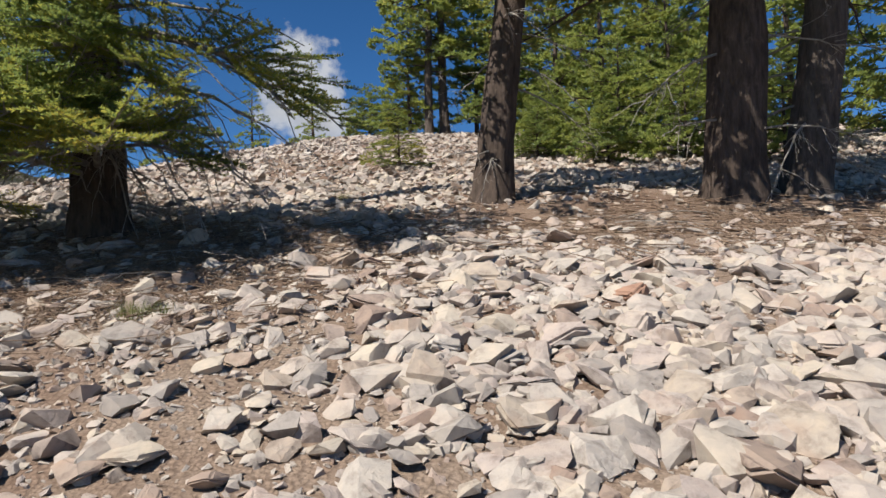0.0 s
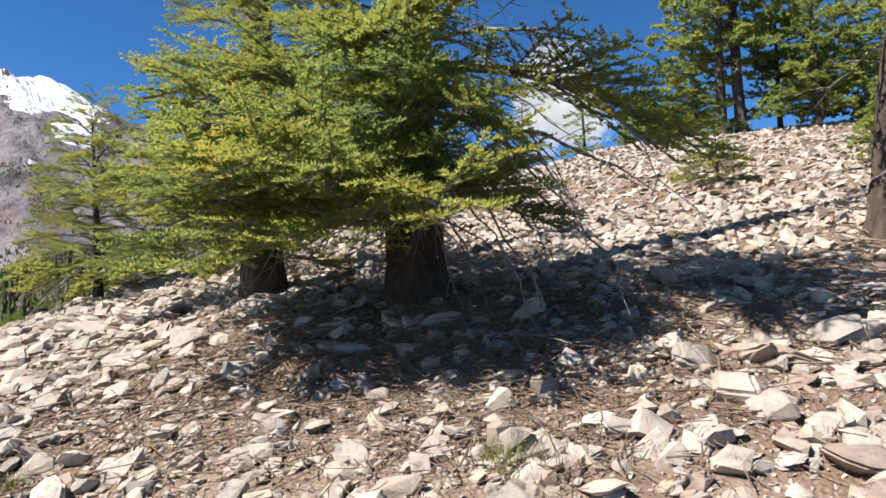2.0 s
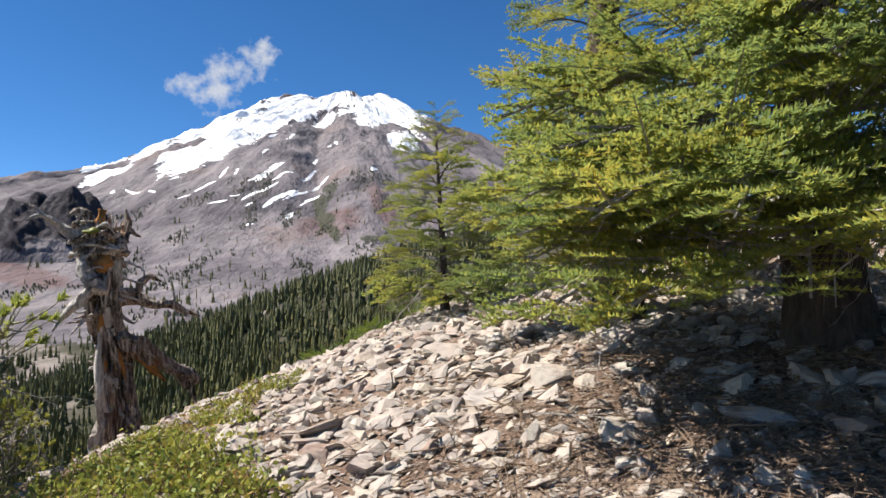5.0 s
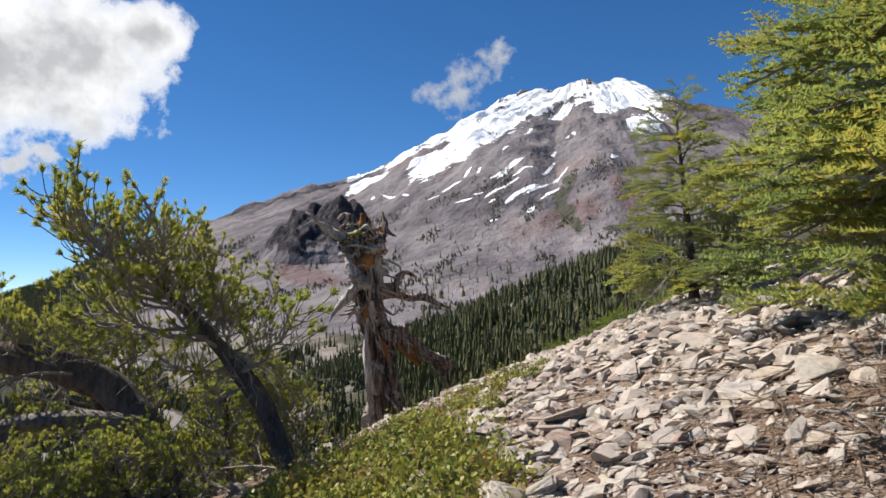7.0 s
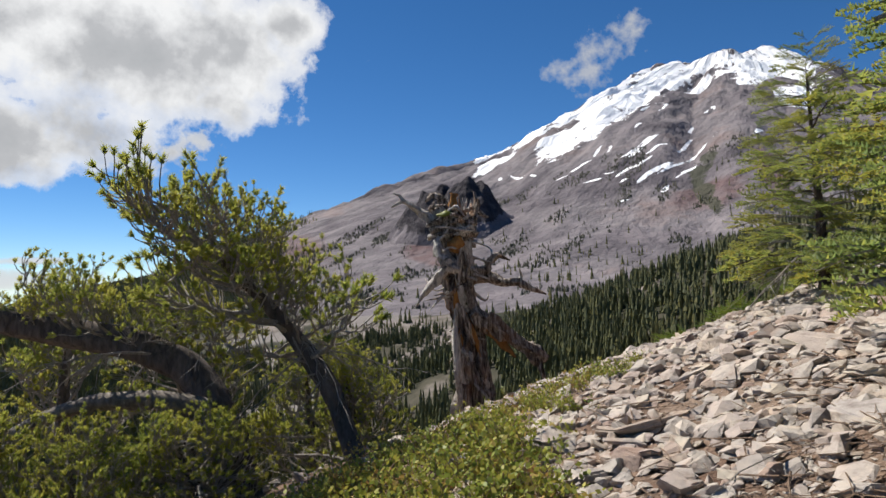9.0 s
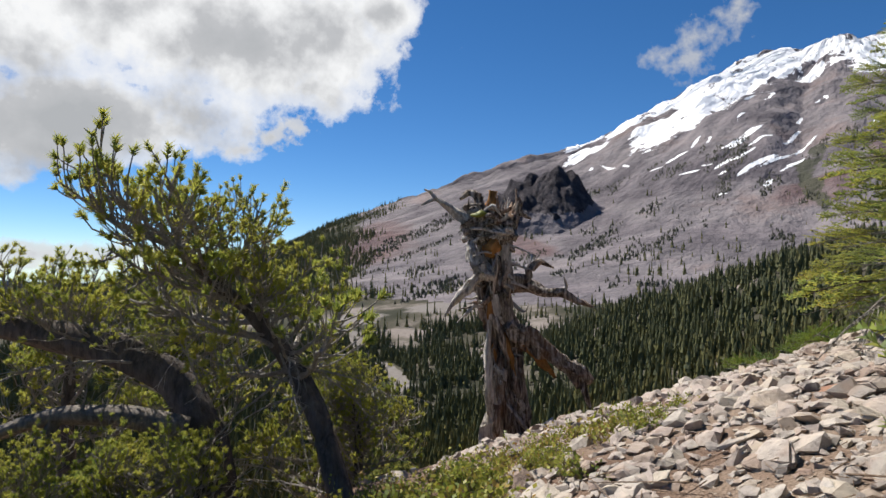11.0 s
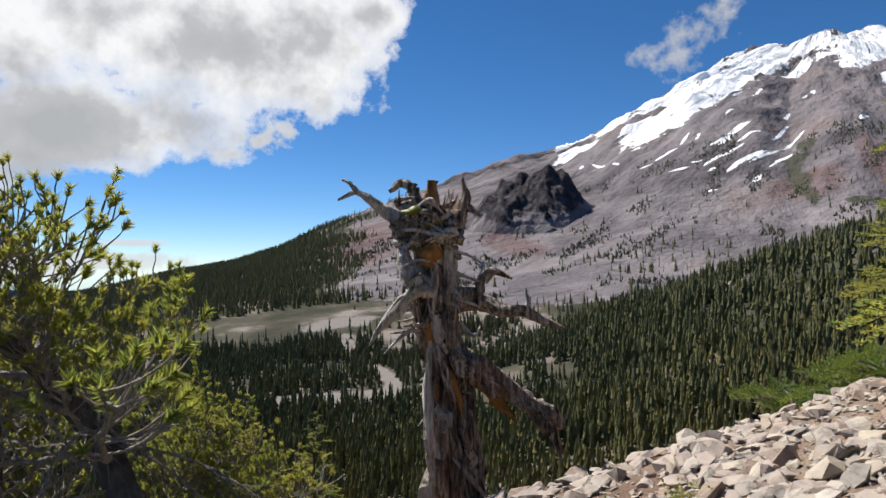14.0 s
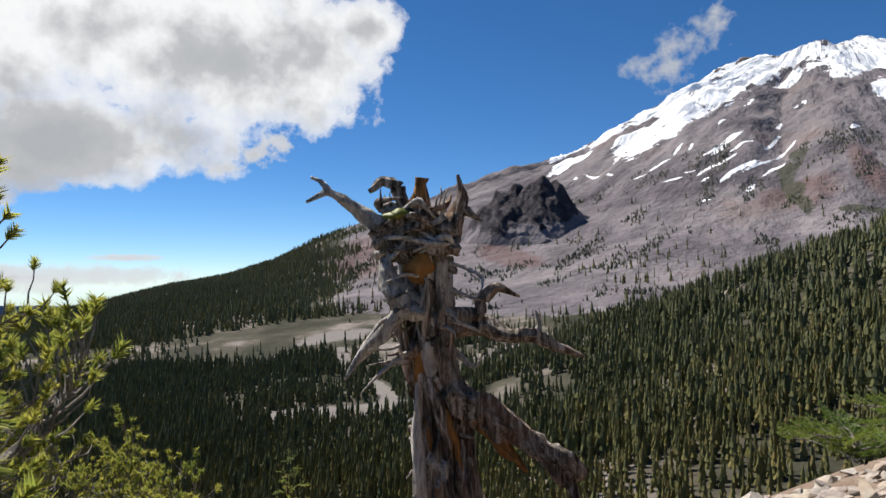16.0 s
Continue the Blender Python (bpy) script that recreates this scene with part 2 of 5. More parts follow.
def bumps(x, y, scale, octaves=4, seed=0):
    """Value noise on arrays, -1 to 1."""
    total, amp, norm = np.zeros_like(x, dtype=float), 1.0, 0.0
    rng = np.random.RandomState(seed)
    for _ in range(octaves):
        grid = rng.rand(64, 64) * 2 - 1
        u, v = x / scale + 17.3, y / scale + 5.7
        i, j = np.floor(u).astype(int), np.floor(v).astype(int)
        fu, fv = u - i, v - j
        fu, fv = fu * fu * (3 - 2 * fu), fv * fv * (3 - 2 * fv)
        a, b = grid[i % 64, j % 64], grid[(i + 1) % 64, j % 64]
        c, d = grid[i % 64, (j + 1) % 64], grid[(i + 1) % 64, (j + 1) % 64]
        total += amp * (a + (b - a) * fu + (c - a) * fv + (a - b - c + d) * fu * fv)
        norm += amp
        amp *= 0.5
        scale *= 0.5
    return total / norm


def soft_max(a, b, k):
    h = np.clip(0.5 + 0.5 * (a - b) / k, 0, 1)
    return b + (a - b) * h + k * h * (1 - h)


def near_height(x, y):
    """The talus slope that rises to +y and breaks off along a crest to -x."""
    yy = np.where(y > 24, 24 + 14 * (1 - np.exp(-np.clip(y - 24, 0, 400) / 14)), y)
    crest = -7.9 + 0.25 * np.clip(y - 11, 0, 60)
    u = np.clip(crest - x, 0, None)
    fall = np.where(u < 4, 0.07 * u * u, 1.12 + 0.5 * (u - 4))
    fall = fall + 0.13 * np.exp(-((crest - x - 1.3) / 1.1) ** 2)
    low = np.clip(2.2 - y, 0, 8) * np.clip((-3.5 - x) / 4, 0, 1) * 0.25
    return 0.08 + 0.278 * yy - fall - low + 0.06 * bumps(x, y, 1.7, 3, 3) * np.clip(30 / (1 + np.hypot(x, y)), 0, 1)


def far_height(x, y):
    rho, ang = np.hypot(x - PEAK[0], y - PEAK[1]), np.arctan2(x - PEAK[0], -(y - PEAK[1]))
    rho_n = rho + 120 * bumps(x, y, 900.0, 4, 5)
    z = np.interp(rho_n, FLANK_R, FLANK_Z)
    up = np.clip((z + 20) / 500, 0, 1)
    ridge = 1 - np.abs(bumps(ang * 1400, rho * 0.12, 260.0, 4, 8)) * 2
    z = z + up * (ridge - 0.5) * 60 * np.clip(rho / 900, 0.05, 1) + up * 26 * bumps(x, y, 120.0, 4, 9)
    z = z + 5 * bumps(x, y, 140.0, 4, 6)
    r, az = np.hypot(x + 5, y - 4), np.degrees(np.arctan2(-(x + 5), y - 4))
    top = np.interp(az, (-180, 0, 40, 51, 61, 73, 82, 95, 180), (0, 40, 42, 27, 0, -36, -62, -75, -75))
    spur = -78 + (top + 78) * np.exp(-((r - 440) / np.where(r < 440, 230, 120)) ** 2) + 5 * bumps(x, y, 60.0, 4, 12)
    z = z + np.interp(az, RIM_AZ, RIM_DZ) * np.clip((r - 1150) / 1000, 0, 1) + 9 * bumps(x, y, 46.0, 3, 51) * np.clip((r - 1900) / 500, 0, 1)
    z = soft_max(z, spur, 8.0)
    return z - 0.03 * np.clip(r - 1500, 0, None) * np.clip((az - 95) / 15, 0, 1)


def height(x, y):
    x, y = np.asarray(x, dtype=float), np.asarray(y, dtype=float)
    r = np.hypot(x + 5, y - 4)
    return np.where(r < 25, near_height(x, y), soft_max(near_height(x, y), far_height(x, y), 6.0))


def ground_z(x, y):
    return float(height(np.array([x]), np.array([y]))[0])


def build_mesh(name, verts, faces, mats, smooth=False, index=None):
    me = bpy.data.meshes.new(name)
    me.from_pydata(np.asarray(verts).tolist() if isinstance(verts, np.ndarray) else verts, [], faces.tolist() if isinstance(faces, np.ndarray) else faces)
    for m in mats:
        me.materials.append(m)
    if index is not None:
        me.polygons.foreach_set("material_index", np.asarray(index, dtype=np.int32))
    if smooth:
        me.polygons.foreach_set("use_smooth", np.ones(len(me.polygons), dtype=bool))
    me.update()
    return me


def build_ground():
    az = np.concatenate([np.arange(38, 46, 0.4), np.arange(46, 96, 0.16), np.arange(96, 122, 0.25), np.arange(122, 398, 2.0)])
    rs = np.concatenate([np.geomspace(0.25, 700, 150), np.linspace(712, 1240, 40), np.linspace(1250, 3560, 230), np.linspace(3600, 4960, 18)])
    a = np.radians(az)
    R, A = np.meshgrid(rs, a, indexing="ij")
    x, y = -5 - R * np.sin(A), 4 + R * np.cos(A)
    z = height(x, y)
    n, k = len(rs), len(az)
    verts = np.concatenate([np.stack([x, y, z], -1).reshape(-1, 3), [[-5, 4, ground_z(-5, 4)]]])
    i, j = np.meshgrid(np.arange(n - 1), np.arange(k), indexing="ij")
    j2 = (j + 1) % k
    quads = np.stack([i * k + j, i * k + j2, (i + 1) * k + j2, (i + 1) * k + j], -1).reshape(-1, 4)
    rho = np.hypot(x - PEAK[0], y - PEAK[1])
    wooded_side = np.degrees(A) + 5 * bumps(x, y, 260.0, 4, 17) > 92
    kind = np.where(R < 60, 0, np.where((rho < 2950) & (R > 620) & ~wooded_side, 2, 1))[:-1].reshape(-1)
    faces = quads[:, ::-1].tolist() + [[n * k, (q + 1) % k, q] for q in range(k)]
    kind = np.concatenate([kind, np.zeros(k)])
    me = build_mesh("ground", verts, faces, [m_soil, m_valley, mountain_material()], True, kind)
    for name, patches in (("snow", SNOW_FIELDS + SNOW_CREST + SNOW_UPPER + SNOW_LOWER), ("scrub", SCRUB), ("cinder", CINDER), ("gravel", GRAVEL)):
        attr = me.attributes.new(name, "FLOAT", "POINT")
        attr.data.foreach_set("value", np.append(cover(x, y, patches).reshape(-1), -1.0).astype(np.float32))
    return new("ground", me)


def cover(x, y, patches):
    """How far inside long oval patches (x, y, half length, half width, heading) a place lies: above 0 inside."""
    best = np.full(x.shape, -1.0)
    for cx, cy, a, b, heading in patches:
        c, s_ = math.cos(radians(heading)), math.sin(radians(heading))
        u, w = (x - cx) * c + (y - cy) * s_, (y - cy) * c - (x - cx) * s_
        best = np.maximum(best, 1 - np.sqrt((u / a) ** 2 + (w / b) ** 2))
    return np.minimum(best, 0.32)


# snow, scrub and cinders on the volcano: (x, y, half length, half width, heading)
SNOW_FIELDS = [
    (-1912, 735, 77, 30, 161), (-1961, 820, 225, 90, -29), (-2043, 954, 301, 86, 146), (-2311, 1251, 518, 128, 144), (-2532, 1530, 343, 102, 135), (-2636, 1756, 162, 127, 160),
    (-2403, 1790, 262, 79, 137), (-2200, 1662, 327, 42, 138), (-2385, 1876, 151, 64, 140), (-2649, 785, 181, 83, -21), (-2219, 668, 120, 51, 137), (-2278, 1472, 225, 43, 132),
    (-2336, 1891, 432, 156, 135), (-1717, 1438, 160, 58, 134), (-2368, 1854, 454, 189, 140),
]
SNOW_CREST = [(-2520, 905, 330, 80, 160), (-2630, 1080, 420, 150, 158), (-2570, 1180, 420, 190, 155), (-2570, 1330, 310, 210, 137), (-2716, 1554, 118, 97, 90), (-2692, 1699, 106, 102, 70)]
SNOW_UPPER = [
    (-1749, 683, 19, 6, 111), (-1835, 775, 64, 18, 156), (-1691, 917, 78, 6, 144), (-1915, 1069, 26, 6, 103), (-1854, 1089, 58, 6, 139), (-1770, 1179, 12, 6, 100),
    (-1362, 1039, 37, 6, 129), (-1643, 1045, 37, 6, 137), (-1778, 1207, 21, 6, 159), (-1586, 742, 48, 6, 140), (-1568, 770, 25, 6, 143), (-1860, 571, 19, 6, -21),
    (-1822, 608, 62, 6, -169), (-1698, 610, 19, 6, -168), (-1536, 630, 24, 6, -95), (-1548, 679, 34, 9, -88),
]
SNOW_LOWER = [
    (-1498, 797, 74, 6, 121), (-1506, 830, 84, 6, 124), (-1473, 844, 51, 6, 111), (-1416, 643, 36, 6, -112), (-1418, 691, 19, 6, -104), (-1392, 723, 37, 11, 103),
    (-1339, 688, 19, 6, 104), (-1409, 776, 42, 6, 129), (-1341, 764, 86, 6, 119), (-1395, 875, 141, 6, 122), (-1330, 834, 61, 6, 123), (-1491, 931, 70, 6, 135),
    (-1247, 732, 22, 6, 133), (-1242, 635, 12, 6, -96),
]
SCRUB = [
    (-1320, 865, 104, 26, 138), (-1160, 764, 131, 20, 155), (-993, 763, 39, 17, -156),
]
# clearings and tracks between the trees
GRAVEL = [
    (-402, -22, 51, 23, 102), (-475, 7, 63, 7, -171), (-716, -36, 44, 41, 98), (-465, -108, 16, 8, 157), (-614, -22, 47, 7, -173), (-606, -108, 83, 9, 156),
    (-751, 91, 72, 45, 105), (-750, 244, 105, 35, 97),
]
CINDER = [
    (-1571, -36, 365, 115, 1), (-1203, 244, 152, 47, -170), (-1147, 759, 97, 78, 149), (-2105, 1100, 167, 34, 92), (-1159, 905, 172, 30, 150),
]


ground = tagged(build_ground(), "scree slope falling to a forested valley and snowy volcano", "ground", kind="structure")


def build_crag():
    """A dark lava dome on the volcano's apron, steep and broken on its near side."""
    n = 96
    g = np.linspace(-1, 1, n)
    u, v = np.meshgrid(g, g, indexing="ij")
    x, y = CRAG[0] + u * 150, CRAG[1] + v * 142
    d = np.hypot(u, v) + 0.16 * bumps(x, y, 60.0, 4, 13)
    rise = np.clip(1 - (d / 0.95) ** 1.5, 0, 1) * (98 + 66 * bumps(x, y, 70.0, 4, 11)) + 15 * bumps(x, y, 22.0, 3, 14) * (d < 0.8)
    z = height(x, y) + rise - 3
    i, j = np.meshgrid(np.arange(n - 1), np.arange(n - 1), indexing="ij")
    quads = np.stack([i * n + j, (i + 1) * n + j, (i + 1) * n + j + 1, i * n + j + 1], -1).reshape(-1, 4)
    low = (rise + 10 * bumps(x, y, 30.0, 3, 15) < 26)[:-1, :-1].reshape(-1)
    ob = new("lava_crag", build_mesh("lava_crag", np.stack([x, y, z], -1).reshape(-1, 3), quads, [m_lava, ground.data.materials[2]], False, low.astype(int)))
    for name in ("snow", "scrub", "cinder"):
        ob.data.attributes.new(name, "FLOAT", "POINT").data.foreach_set("value", np.full(n * n, -2.0, dtype=np.float32))
    return tagged(ob, "dark broken lava crag on the volcano's slope", "crag", kind="structure")


build_crag()


# ---------------------------------------------------------------- shape helpers
def rows_tube(points, radii, sides=6, wobble=0.0, rng=None):
    """Verts and quads of a tapered tube along points."""
    pts = np.asarray(points, dtype=float)
    tang = np.gradient(pts, axis=0)
    tang /= np.linalg.norm(tang, axis=1)[:, None] + 1e-9
    ref = np.where(np.abs(tang[:, 2:3]) > 0.9, np.array([[1.0, 0, 0]]), np.array([[0, 0, 1.0]]))
    s1 = np.cross(tang, ref)
    s1 /= np.linalg.norm(s1, axis=1)[:, None] + 1e-9
    s2 = np.cross(tang, s1)
    ang = np.arange(sides) / sides * 2 * np.pi
    rad = np.asarray(radii, dtype=float)[:, None] * np.ones((1, sides))
    if wobble:
        rad = rad * (1 + wobble * (rng.rand(*rad.shape) - 0.5) * 2)
    v = pts[:, None, :] + rad[..., None] * (np.cos(ang)[None, :, None] * s1[:, None, :] + np.sin(ang)[None, :, None] * s2[:, None, :])
    n = len(pts)
    f = []
    for i in range(n - 1):
        for j in range(sides):
            k = (j + 1) % sides
            f.append((i * sides + j, i * sides + k, (i + 1) * sides + k, (i + 1) * sides + j))
    f.append(tuple(range(sides))[::-1])
    f.append(tuple((n - 1) * sides + j for j in range(sides)))
    return v.reshape(-1, 3), f


class Heap:
    """Gathers pieces into one mesh with material slots."""

    def __init__(self):
        self.v, self.f, self.k, self.n = [], [], [], 0

    def add(self, v, f, slot=0):
        v = np.asarray(v, dtype=float)
        self.v.append(v)
        self.f.extend([tuple(i + self.n for i in q) for q in f])
        self.k.extend([slot] * len(f))
        self.n += len(v)

    def tris(self, v, slot=0):
        """v: (n, 3, 3) loose triangles."""
        m = len(v)
        idx = np.arange(m * 3).reshape(-1, 3) + self.n
        self.v.append(v.reshape(-1, 3))
        self.f.extend(map(tuple, idx.tolist()))
        self.k.extend([slot] * m)
        self.n += m * 3

    def mesh(self, name, mats, smooth=False):
        return build_mesh(name, np.concatenate(self.v), self.f, mats, smooth, self.k)


def part(name, data, parent, m=None, label=""):
    ob = new(name, data)
    ob.parent = parent
    if m is not None:
        ob.matrix_basis = m
    return tagged(ob, label) if label else ob


def thing(name, at, label, category, group="", kind=""):
    ob = new(name)
    ob.location = at
    ob.empty_display_size = 0.2
    return tagged(ob, label, category, group, kind)


def needles(rng, a, b, count, length, width, spread=0.75, flat=0.6):
    """Loose needle triangles along the twig a-b, flattened towards the horizontal."""
    a, b = np.asarray(a), np.asarray(b)
    d = (b - a) / (np.linalg.norm(b - a) + 1e-9)
    t = rng.rand(count, 1)
    root = a + (b - a) * t
    off = rng.normal(size=(count, 3))
    off[:, 2] = off[:, 2] * flat + 0.18
    off -= (off @ d)[:, None] * d
    off /= np.linalg.norm(off, axis=1)[:, None] + 1e-9
    way = off * spread + d * (1 - spread * 0.5)
    way /= np.linalg.norm(way, axis=1)[:, None]
    side = np.cross(way, rng.normal(size=(count, 3)))
    side /= np.linalg.norm(side, axis=1)[:, None] + 1e-9
    ln = length * (0.7 + 0.6 * rng.rand(count, 1))
    tip = root + way * ln
    return np.stack([root - side * width, root + side * width, tip], 1)


def feather(rng, a, b, gap, length, tuft=0.8):
    """A twig's needles, standing round it like a brush and swept forward: two side rows, two upper rows."""
    a, b = np.asarray(a, dtype=float), np.asarray(b, dtype=float)
    d = b - a
    ln = np.linalg.norm(d) + 1e-9
    d = d / ln
    n = max(3, int(ln / gap))
    side = np.cross(d, (0, 0, 1.0))
    side /= np.linalg.norm(side) + 1e-9
    up = np.cross(side, d)
    out = []
    for ang, count in ((8, n), (172, n), (55, int(n * tuft)), (125, int(n * tuft))):
        t = (np.arange(count) + rng.rand(count)) / max(1, count)
        root = a + (b - a) * t[:, None]
        k = length * (0.75 + 0.5 * rng.rand(count, 1)) * (1.0 - 0.4 * t[:, None] ** 3)
        th = np.radians(ang + 16 * rng.normal(size=(count, 1)))
        tip = root + d * k * 0.5 + (side * np.cos(th) + up * np.sin(th)) * k * 0.9
        half = d * gap * 0.5
        out.append(np.stack([root - half, root + half, tip], 1))
    return np.concatenate(out)


def curve_pts(start, way, length, bend, n=6, rng=None, jit=0.0):
    """Points of a limb from start along way; bend pulls it by that vector."""
    t = np.linspace(0, 1, n)[:, None]
    way = np.asarray(way, dtype=float)
    way = way / np.linalg.norm(way)
    p = np.asarray(start, dtype=float) + way * length * t + np.asarray(bend, dtype=float) * length * t * t
    if jit:
        p[1:] += rng.normal(size=(n - 1, 3)) * jit * length * t[1:]
    return p


# ---------------------------------------------------------------- firs
def fir_bough_mesh(name, seed, fronds=20, nw=0.0045, needle=0.032, bare=0.25, mats=None, step=0.05):
    """A bough two metres long along +x: limb, flat fronds and their needles."""
    rng = np.random.RandomState(seed)
    h = Heap()
    L = 2.0
    up = 0.16 + 0.12 * rng.rand()
    limb = curve_pts((0, 0, 0), (1, 0, up), L, (0, 0.12 * (rng.rand() - 0.5), -0.36), 9, rng, 0.006)
    h.add(*rows_tube(limb, np.linspace(0.03, 0.005, 9), 5), slot=0)
    for i in range(fronds):
        u = bare + (1 - bare) * (i + rng.rand()) / fronds
        base = np.array([np.interp(u, np.linspace(0, 1, 9), limb[:, c]) for c in range(3)])
        sd = 1 if i % 2 else -1
        ang = radians(38 + 26 * rng.rand()) * sd * (1 - 0.5 * u)
        fl = (0.2 + 0.62 * math.sin(math.pi * min(1, 0.18 + 0.82 * u)) * (0.75 + 0.4 * rng.rand())) * (1.0 if u < 0.85 else 0.6)
        d = np.array([math.cos(ang), math.sin(ang), 0.02 + 0.16 * rng.normal()])
        stem = curve_pts(base, d, fl, (0.1, 0, -0.25 + 0.4 * rng.rand()), 4)
        h.add(*rows_tube(stem, (0.009, 0.007, 0.005, 0.002), 3), slot=0)
        side_n = max(3, int(fl / step))
        for s in range(side_n):
            w = 0.15 + 0.85 * (s + 0.5) / side_n
            p = np.array([np.interp(w, np.linspace(0, 1, 4), stem[:, c]) for c in range(3)])
            sgn = 1 if s % 2 else -1
            a2 = ang + sgn * radians(48 + 12 * rng.rand())
            tl = (0.07 + 0.12 * (1 - w)) * (0.7 + 0.6 * rng.rand()) * (1 + step * 4)
            q = p + np.array([math.cos(a2), math.sin(a2), 0.12 * rng.normal() + 0.05]) * tl
            h.tris(feather(rng, p, q, nw, needle), slot=1)
        h.tris(feather(rng, stem[0] * 0.7 + stem[-1] * 0.3, stem[-1], nw, needle), slot=1)
    for i in range(9 if step < 0.06 else 2):
        u = 0.1 + 0.6 * rng.rand()
        base = np.array([np.interp(u, np.linspace(0, 1, 9), limb[:, c]) for c in range(3)])
        tw = curve_pts(base, (0.7, rng.normal() * 0.5, 0.25 - 0.6 * rng.rand()), 0.18 + 0.3 * rng.rand(), (0.1, 0, -0.3), 5, rng, 0.05)
        h.add(*rows_tube(tw, np.linspace(0.008, 0.002, 5), 3), slot=0)
    return h.mesh(name, mats or [m_twig, m_fir])


def dead_branch_mesh(name, seed, length=1.4):
    """A bare, drooping limb with forking twigs, along +x."""
    rng = np.random.RandomState(seed)
    h = Heap()
    limb = curve_pts((0, 0, 0), (1, 0, 0.05), length, (0, 0.1 * rng.normal(), -0.3 - 0.25 * rng.rand()), 9, rng, 0.015)
    h.add(*rows_tube(limb, np.linspace(0.017, 0.003, 9), 5))
    for i in range(8):
        u = 0.15 + 0.85 * rng.rand()
        base = np.array([np.interp(u, np.linspace(0, 1, 9), limb[:, c]) for c in range(3)])
        d = np.array([0.5 + 0.4 * rng.rand(), rng.normal() * 0.6, -0.25 + 0.3 * rng.normal()])
        tw = curve_pts(base, d, 0.15 + 0.45 * rng.rand(), (0.05, 0, -0.25), 6, rng, 0.04)
        h.add(*rows_tube(tw, np.linspace(0.006, 0.0018, 6), 3))
        for _ in range(2):
            k = rng.randint(1, 5)
            t2 = curve_pts(tw[k], d + rng.normal(size=3) * 0.7, 0.06 + 0.14 * rng.rand(), (0, 0, -0.1), 4, rng, 0.05)
            h.add(*rows_tube(t2, np.linspace(0.003, 0.001, 4), 3))
    return h.mesh(name, [m_twig])


def trunk_mesh(name, seed, tall, radius, lean=(0, 0), flare=0.7, bark=None, sides=18):
    rng = np.random.RandomState(seed)
    n = 34
    hs = np.linspace(0, 1, n) ** 1.5 * tall
    pts = np.stack([lean[0] * hs + 0.02 * np.sin(hs * 1.3 + seed), lean[1] * hs + 0.02 * np.cos(hs * 1.1), hs - 0.35], -1)
    rad = radius * (np.clip(1 - hs / tall, 0.02, 1) ** 0.8 + flare * np.exp(-hs / 0.28) * 0.8)
    ang = np.arange(sides) / sides * 2 * np.pi
    ridged = 1 + 0.07 * np.sin(ang * 7 + seed)[None, :] + (0.35 * np.exp(-hs / 0.3))[:, None] * np.maximum(0, np.sin(ang * 5 + seed * 2))[None, :] * flare
    v, f = rows_tube(pts, rad, sides, 0.06, rng)
    v = v.reshape(n, sides, 3)
    v = pts[:, None, :] + (v - pts[:, None, :]) * ridged[..., None]
    return build_mesh(name, v.reshape(-1, 3), f, [bark or m_bark], True)


BOUGHS = [fir_bough_mesh("fir_bough", 10 + i, 15, 0.0155, 0.03, 0.34) for i in range(5)]
LIGHT_BOUGHS = [fir_bough_mesh("fir_bough_sparse", 30 + i, 10, 0.05, 0.075, 0.12, [m_bark, m_fir], 0.1) for i in range(3)]
FAR_BOUGHS = [fir_bough_mesh("fir_bough_far", 40 + i, 7, 0.11, 0.19, 0.05, [m_bark, m_fir_far], 0.18) for i in range(3)]
DEAD = [dead_branch_mesh("dead_limb", 60 + i) for i in range(4)]


def bough_pose(z, yaw, pitch, size, lean, roll=0, out=0.0):
    a = radians(yaw)
    return pose(lean[0] * z + out * math.cos(a), lean[1] * z + out * math.sin(a), z, roll, -pitch, yaw) @ Matrix.Scale(size, 4)


def fir(at, tall, radius, seed, label, crown_from, boughs, reach, meshes, lean=(0, 0), dead=0, dead_to=2.0, bark=None, sides=None, flare=0.7, group="", dense_below=None, taper=0.75):
    """A fir: trunk, boughs in loose whorls, bare limbs below."""
    rng = np.random.RandomState(seed)
    x, y = at
    tree = thing("fir_tree", (x, y, ground_z(x, y) - 0.02), label, "tree", group)
    part("trunk", trunk_mesh("fir_trunk", seed, tall, radius, lean, flare, bark), tree, None, "scaly brown bark")
    for i in range(boughs):
        u = (i + rng.rand()) / boughs
        if dense_below:
            z = crown_from + (dense_below - crown_from) * u / 0.72 if u < 0.72 else dense_below + (tall - dense_below - 0.1) * (u - 0.72) / 0.28
            u = (z - crown_from) / (tall - crown_from)
        else:
            z = crown_from + (tall - crown_from - 0.1) * u
        long = reach * max(0.08, (1 - (z - crown_from) / (tall - crown_from)) ** taper) * (0.7 + 0.45 * rng.rand())
        yaw = sides(rng) if sides else i * 137.5 + 40 * rng.rand()
        mesh = meshes[rng.randint(len(meshes))] if not dense_below or z < dense_below else LIGHT_BOUGHS[rng.randint(3)]
        part("bough", mesh, tree, bough_pose(z, yaw, -6 + 14 * rng.rand() + 25 * u * u, long / 2.0, lean, 16 * rng.normal()))
    for i in range(dead):
        z = 0.35 + (dead_to - 0.35) * rng.rand()
        part("dead_branch", DEAD[rng.randint(4)], tree, bough_pose(z, rng.rand() * 360, -20 * rng.rand(), 0.5 + 0.7 * rng.rand(), lean, 40 * rng.normal(), radius * 0.8), "bare grey twigs")
    return tree

